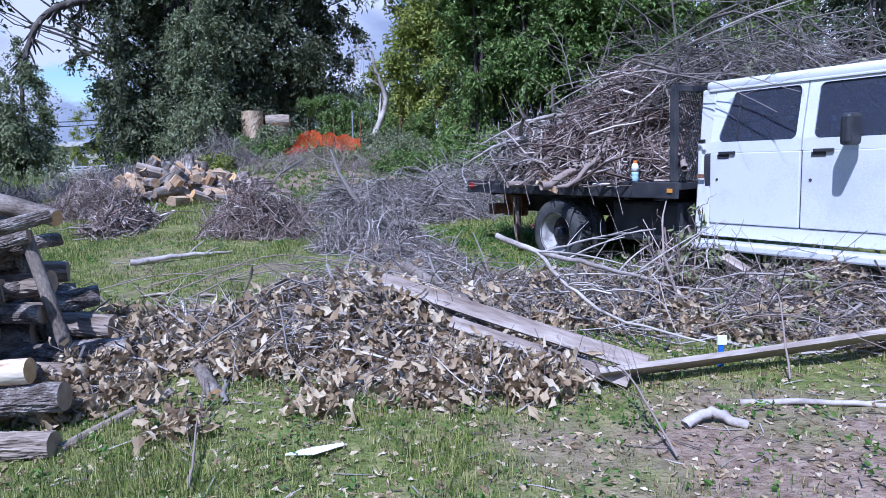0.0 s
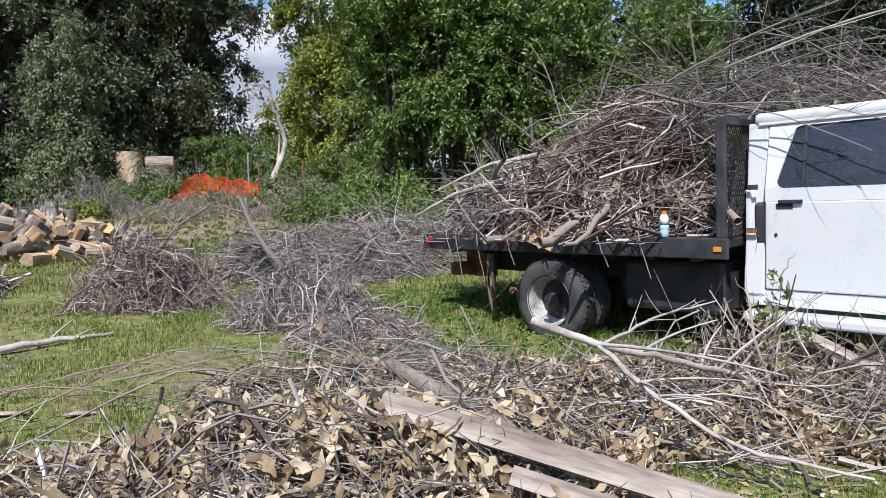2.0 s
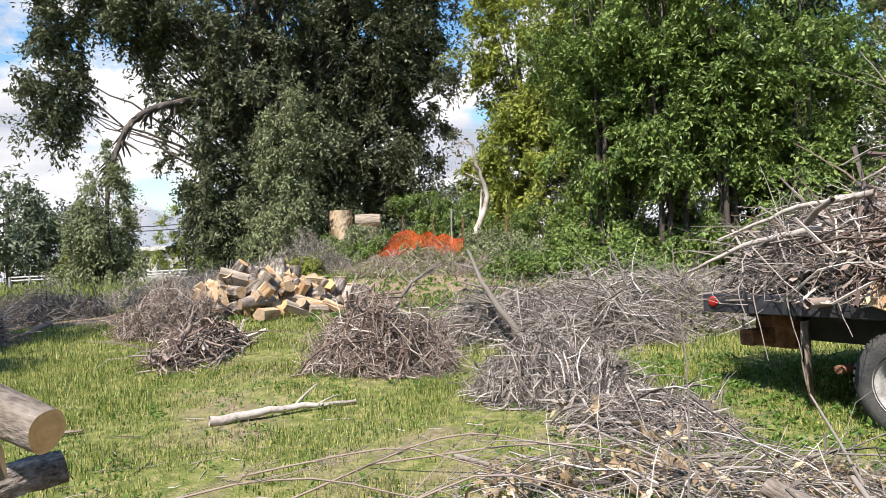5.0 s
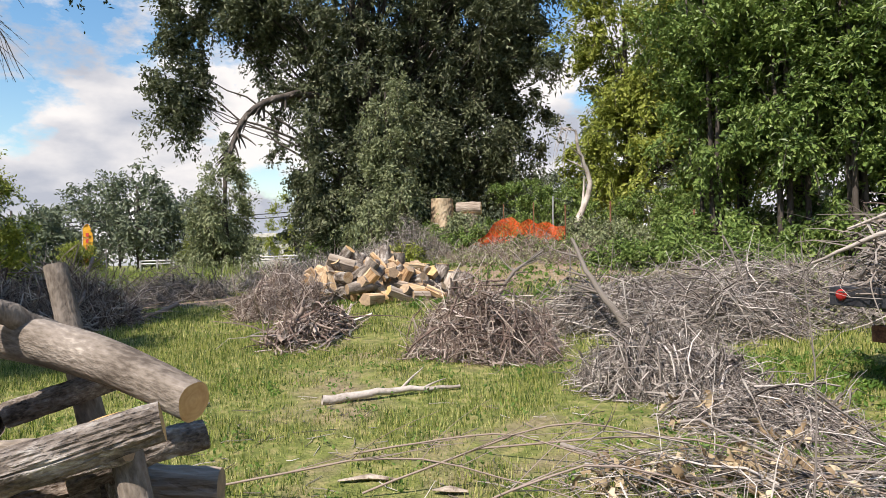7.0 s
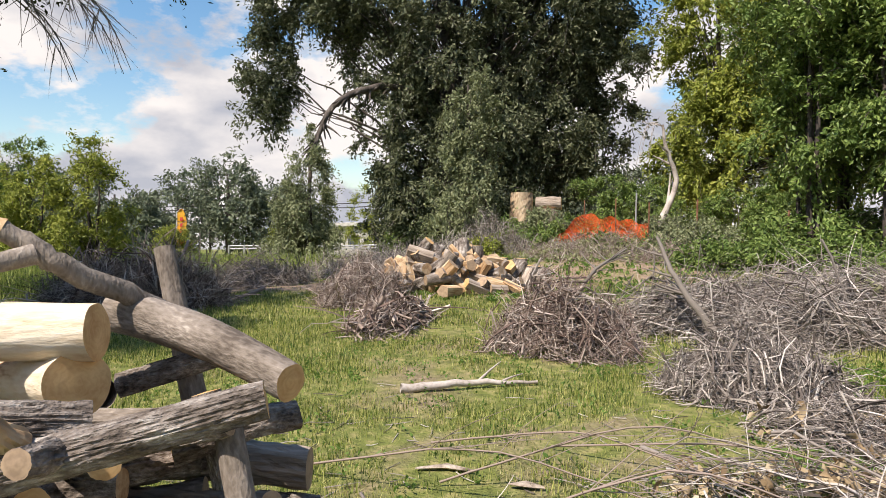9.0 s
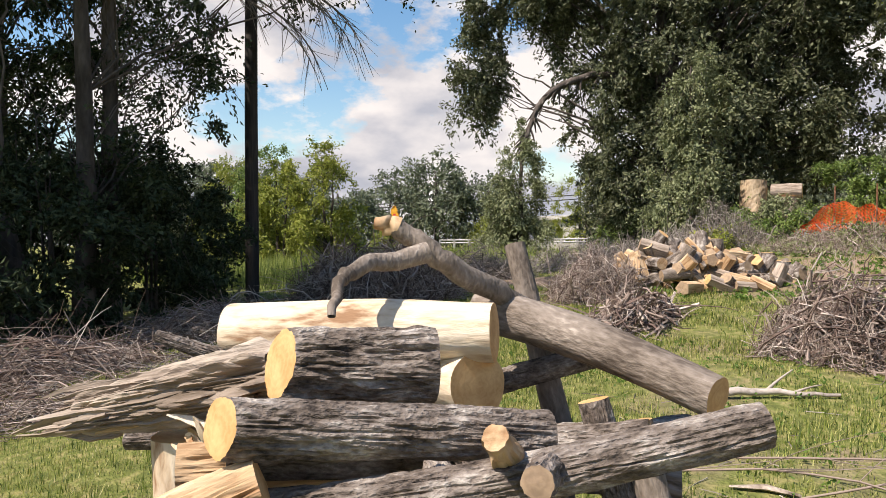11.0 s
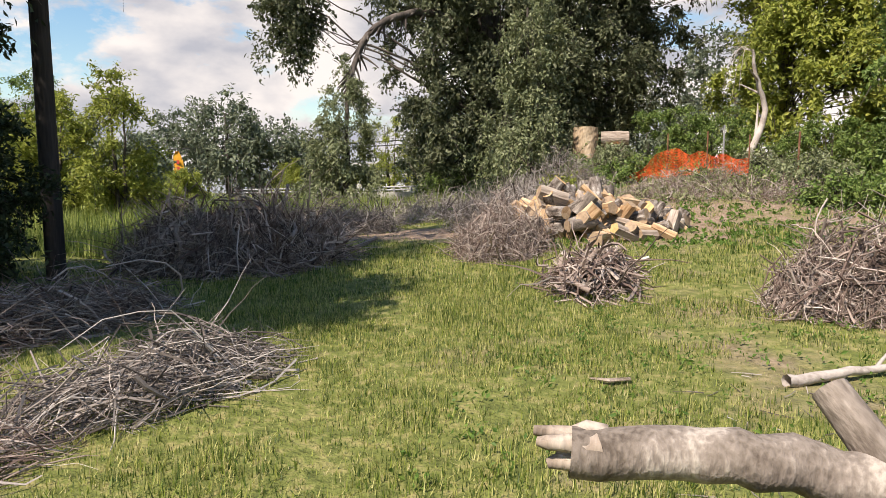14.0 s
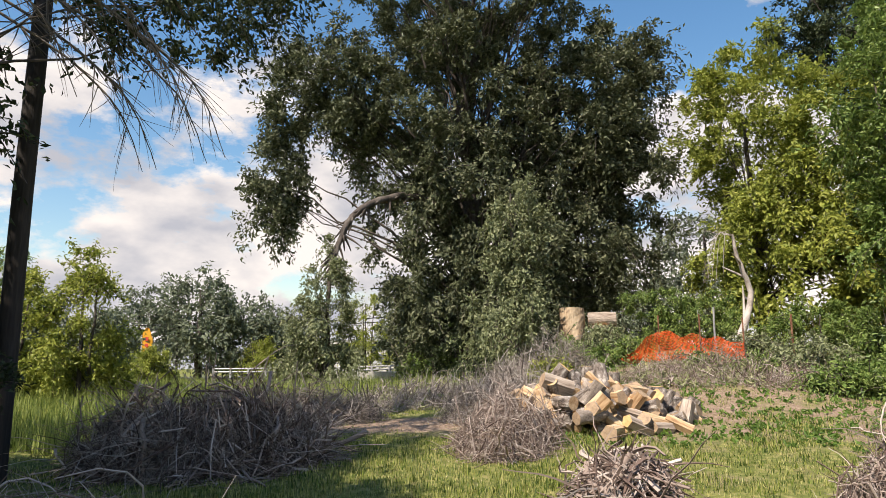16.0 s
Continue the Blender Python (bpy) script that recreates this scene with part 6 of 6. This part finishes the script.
log((-7.1, 26.7, 3.25), (-6.2, 26.8, 3.25), 0.25, 0.24, MAT_WEATHERED, "trunk_section", "grey weathered trunk section beside tall stump", rough=0.05, sides=20, rings=12, seed=92)
log((-6.7, 26.8, gz(-6.7, 26.8)), (-6.7, 26.8, 3.05), 0.36, 0.36, MAT_WEATHERED, "stump", "grey weathered stump under trunk section", rough=0.05, sides=20, rings=12, seed=93)
log((1.2, 23.5, gz(1.2, 23.5)), (1.2, 23.5, gz(1.2, 23.5) + 1.1), 0.2, 0.19, MAT_BARK, "stump", "dark broken stump on the bank", rough=0.15, sides=16, rings=10, seed=94)
snag = stick([(-2.75, 25.0, 1.7), (-2.65, 25.1, 2.55), (-2.15, 25.6, 3.75), (-2.5, 25.3, 4.7), (-2.64, 25.2, 5.56)], 0.13, 0.04, MAT_DEADWOOD, "dead_snag", "crooked bleached dead trunk on the bank", 10, 20, forks=4, seed=95, fork_len=1.0, category="dead tree")
for q in range(5):
    a = 2.2 + 0.5 * q
    stick([(-2.64, 25.2, 5.5), (-2.64 + 0.4 * math.cos(a), 25.2 + 0.4 * math.sin(a), 5.7), (-2.64 + 0.65 * math.cos(a), 25.2 + 0.65 * math.sin(a), 5.2), (-2.64 + 0.8 * math.cos(a), 25.2 + 0.8 * math.sin(a), 4.3)], 0.012, 0.005, MAT_DEADWOOD, "drooping_twig", sides=4, k=10, forks=4, seed=960 + q, fork_len=0.5, parent=snag)
for q, (px, py, hh, mt) in enumerate(((-3.4, 24.6, 1.4, MAT_GALV), (-1.6, 23.6, 1.4, MAT_RUST), (0.6, 22, 1.3, MAT_RUST))):
    v, f = tubes(np.array([[(px, py, gz(px, py) - 0.1), (px, py, gz(px, py) + hh / 2), (px + 0.02, py, gz(px, py) + hh)]]), np.full((1, 3), 0.028), 6)
    tagged(link_mesh("fence_post", v, f, mt), "thin metal fence post standing in weeds", "fence post", "fence posts")

# ---- utility pole, cables, road ----
pole = new("utility_pole")
pole.location = (-13.55, 11.06, gz(-13.55, 11.06) - 0.05)
tagged(pole, "dark weathered wooden utility pole", "utility pole")
v, f = tubes(np.array([[[0, 0, 0], [0, 0, 4], [0.05, 0, 8], [0.1, 0, 12]]]), np.array([[0.14, 0.13, 0.12, 0.10]]), 14)
link_mesh("pole", v, f, MAT_POLE, pole, smooth=True)
far_pole = new("far_pole")
far_pole.location = (-41.7, 49.7, 0.7)
tagged(far_pole, "thin distant cable pole by the road", "utility pole")
v, f = tubes(np.array([[[0, 0, 0], [0, 0, 3], [0, 0, 4.9]]]), np.full((1, 3), 0.1), 8)
link_mesh("pole", v, f, MAT_POLE, far_pole)
cable = np.array([[(-75, 42, 5.6), (-60, 45.5, 5.1), (-41.7, 49.7, 5.4), (-30, 53, 5.5), (-10, 58, 6.4)]])
v, f = tubes(np.concatenate([cable, cable + np.array([0, 0, -0.35])]), np.full((2, 5), 0.04), 5)
tagged(link_mesh("overhead_cable", v, f, MAT_WIRE), "dark overhead cables strung along the road", "cable")
bm = bmesh.new()
for a, b, w in (((-90, 43.2), (20, 75.2), 3.6),):
    d = Vector((b[0] - a[0], b[1] - a[1])).normalized()
    nx, ny = -d.y * w, d.x * w
    vs = [bm.verts.new(p) for p in ((a[0] - nx, a[1] - ny, 0.98), (b[0] - nx, b[1] - ny, 1.15), (b[0] + nx, b[1] + ny, 1.15), (a[0] + nx, a[1] + ny, 0.98), (a[0] - nx, a[1] - ny, 0.4), (b[0] - nx, b[1] - ny, 0.4), (b[0] + nx, b[1] + ny, 0.4), (a[0] + nx, a[1] + ny, 0.4))]
    for q in ((0, 1, 2, 3), (4, 5, 1, 0), (7, 6, 2, 3)):
        bm.faces.new([vs[i] for i in q])
tagged(part("road", bm, MAT_ASPHALT), "grey asphalt road beyond the yard", "road", kind="structure")
d = Vector((110, 32, 0)).normalized()
rail = [(tuple(Vector((-27, 34.2, z)) + d * 0), tuple(Vector((-27, 34.2, z)) + d * 6.5), tuple(Vector((-27, 34.2, z + 0.1)) + d * 13)) for z in (1.62, 1.78)]
guard = new("guardrail")
tagged(guard, "pale metal guardrail along the road", "guardrail")
for q in range(2):
    v, f = tubes(np.array(rail[q:q + 1]), np.full((1, 3), 0.045), 6)
    link_mesh("rail", v, f, MAT_GALV, guard)
for q in range(15):
    p = Vector((-27, 34.2, 0)) + d * (q * 0.92)
    boxed("rail_post", (p.x - 0.05, p.x + 0.05, p.y - 0.05, p.y + 0.05, 0.7, 1.82), MAT_GALV, guard)
bm = bmesh.new()
m = Matrix.Translation((-18.5, 36.3, 0)) @ Matrix.Rotation(math.atan2(32, 110), 4, "Z")
box(bm, -2.5, 4.5, -0.12, 0.12, 0.6, 1.55, 0.02, m)
tagged(part("barrier_wall", bm, MAT_CONCRETE), "low pale concrete wall beside the road", "wall", kind="structure")


def car(x, y, z, turn, mat, label):
    c = new("car")
    c.matrix_basis = pose(x, y, z, 0, 0, turn)
    tagged(c, label, "car")
    bm = box(bmesh.new(), -2.1, 2.1, -0.85, 0.85, 0.3, 0.9, 0.12)
    part("car_body", bm, mat, c, smooth=False)
    bm = bmesh.new()
    lo = [(-1.9, 0.9), (1.0, 0.9), (0.35, 1.5), (-1.5, 1.5)]
    a = [bm.verts.new((px, -0.72 if pz > 1 else -0.8, pz)) for px, pz in lo]
    b = [bm.verts.new((px, 0.72 if pz > 1 else 0.8, pz)) for px, pz in lo]
    bm.faces.new(a), bm.faces.new(b[::-1])
    for i in range(4):
        bm.faces.new((a[i], a[(i + 1) % 4], b[(i + 1) % 4], b[i]))
    part("cabin", bm, mat, c)
    for s in (-1, 1):
        for x0, x1 in ((-1.45, -0.55), (-0.45, 0.35)):
            boxed("side_window", (x0, x1, s * 0.77 - 0.02, s * 0.77 + 0.02, 1.0, 1.4), MAT_GLASS, c, "dark window")
    for px in (-1.35, 1.35):
        for py in (-0.86, 0.66):
            part("car_wheel", revolve(bmesh.new(), [(0.05, 0.0), (0.33, 0.01), (0.33, 0.19), (0.05, 0.2)], 18, "y", (px, py, 0.33)), MAT_RUBBER, c)


car(-30.5, 60.5, 1.2, 196, MAT_WHITE, "white car on the road beyond the yard")
flag = new("banner_flag")
flag.location = (-42.9, 47, 0.3)
tagged(flag, "tall yellow-orange feather banner by the road", "banner")
v, f = tubes(np.array([[[0, 0, 0], [0, 0, 2.5], [0.0, 0, 4.4], [0.35, 0.1, 4.75]]]), np.full((1, 4), 0.03), 6)
link_mesh("banner_pole", v, f, MAT_WHITEPLASTIC, flag)
bm = bmesh.new()
zs = np.linspace(1.1, 4.7, 14)
L_, R_ = [], []
for z in zs:
    w = 0.75 if z < 4.0 else 0.75 - 0.45 * (z - 4.0)
    o = 0.06 * math.sin(z * 2.2)
    L_.append([bm.verts.new((0.03 + (0.3 if z > 4.5 else 0), 0.02 + o * 0.2, z)), bm.verts.new((0.03 + (0.3 if z > 4.5 else 0), 0.035 + o * 0.2, z))])
    R_.append([bm.verts.new((w, 0.25 + o, z)), bm.verts.new((w, 0.265 + o, z))])
for i in range(13):
    for s in (0, 1):
        bm.faces.new((L_[i][s], R_[i][s], R_[i + 1][s], L_[i + 1][s]))
    bm.faces.new((R_[i][0], R_[i][1], R_[i + 1][1], R_[i + 1][0]))
part("banner_cloth", bm, MAT_YELLOW, flag, "yellow-orange cloth")
for q, z in enumerate((1.7, 2.2, 2.7, 3.2, 3.7)):
    boxed("lettering_bar", (0.25, 0.55, 0.08, 0.09, z, z + 0.28), MAT_REDPAINT, flag, "dark orange lettering bar")
boxed("planter_base", (-1.6, 1.8, -0.5, 0.5, 0.1, 0.75), MAT_BRICKRED, None, "", 0.05)
planter = bpy.data.objects["planter_base"]
planter.location = (-42.8, 46.6, 0.75)
tagged(planter, "low red and brown stand under the banner", "stand")
house = new("far_building")
house.location = (-42, 80, 0.8)
tagged(house, "low pale building across the road", "building")
boxed("wall", (-9, 9, -4, 4, 0, 3.6), MAT_CONCRETE, house, "pale painted wall", 0.02)
roof = bmesh.new()
box(roof, -9.6, 9.6, -4.6, 4.6, 3.61, 4.1, 0.05)
part("roof", roof, MAT_CONCRETE, house, "grey flat roof")
for q in range(5):
    boxed("window", (-7.6 + 3.4 * q, -6.0 + 3.4 * q, -4.06, -3.98, 1.1, 2.4), MAT_GLASS, house, "dark window")

# ---- grass and weeds ----
grass_field("grass", "short green and straw-coloured lawn grass", -10, 3.2, 2.0, 6, 3000, 0.065, 0.0055, 1)
grass_field("grass", "short green and straw-coloured lawn grass", -12, 4.0, 6, 11, 2600, 0.075, 0.0075, 2)
grass_field("grass", "short green and straw-coloured lawn grass", -16, 5.0, 11, 20, 900, 0.085, 0.012, 3)
grass_field("grass", "lush green lawn grass beside the leaf heap", -4.6, 0.2, 1.6, 4.8, 2600, 0.085, 0.0055, 10)
grass_field("straw", "dry straw-coloured blades lying in the lawn", -10, 3.2, 2.0, 9, 900, 0.05, 0.006, 8, keep=lambda x, y: lushness(x, y) < 0.52, mat=MAT_STRAW, lie=1.1)
grass_field("straw", "dry straw-coloured blades lying in the lawn", -12, 4.0, 9, 15, 400, 0.06, 0.011, 9, keep=lambda x, y: lushness(x, y) < 0.52, mat=MAT_STRAW, lie=1.1)
grass_field("tall_grass", "tall bright weeds beyond the brush pile", -24, -13.0, 13, 24, 300, 0.6, 0.03, 4, mat=MAT_TALLWEED)
grass_field("tall_grass", "tall pale weeds along the road edge", -30, -11, 21, 34, 120, 0.45, 0.035, 5, mat=MAT_TALLWEED)
grass_field("tall_grass", "dry weeds covering the cleared bank", -8, 7, 14.5, 28, 150, 0.18, 0.016, 6, mat=MAT_GRASS)


grass_field("dry_grass", "thin dry grass on the trodden slope", -7, 4, 11.5, 21, 420, 0.10, 0.011, 7, mat=MAT_GRASS)


def weeds(label, n, x0, x1, y0, y1, size, seed):
    """Low broad-leaved weeds in tufts on the lawn."""
    rng = np.random.default_rng(seed)
    x, y = rng.uniform(x0, x1, n), rng.uniform(y0, y1, n)
    cx, cy = np.repeat(x, 9) + rng.normal(0, 0.05, n * 9), np.repeat(y, 9) + rng.normal(0, 0.05, n * 9)
    c = np.stack([cx, cy, ground_z(cx, cy) + rng.uniform(0.01, 0.07, n * 9)], 1)
    v, f = leaf_quads(rng, c, size, size * 0.5, -0.3, curl=0.15)
    tagged(link_mesh("weeds", v, f, MAT_WEED), label, "weeds", kind="stuff")


weeds("low broad-leaved green weeds in the lawn", 600, -6, 2.5, 2.4, 10.5, 0.045, 31)
weeds("low broad-leaved green weeds near the truck", 900, -1.0, 4.0, 6.5, 11, 0.06, 32)
weeds("green weeds on the cleared bank", 1700, -7, 5, 14, 26, 0.09, 33)
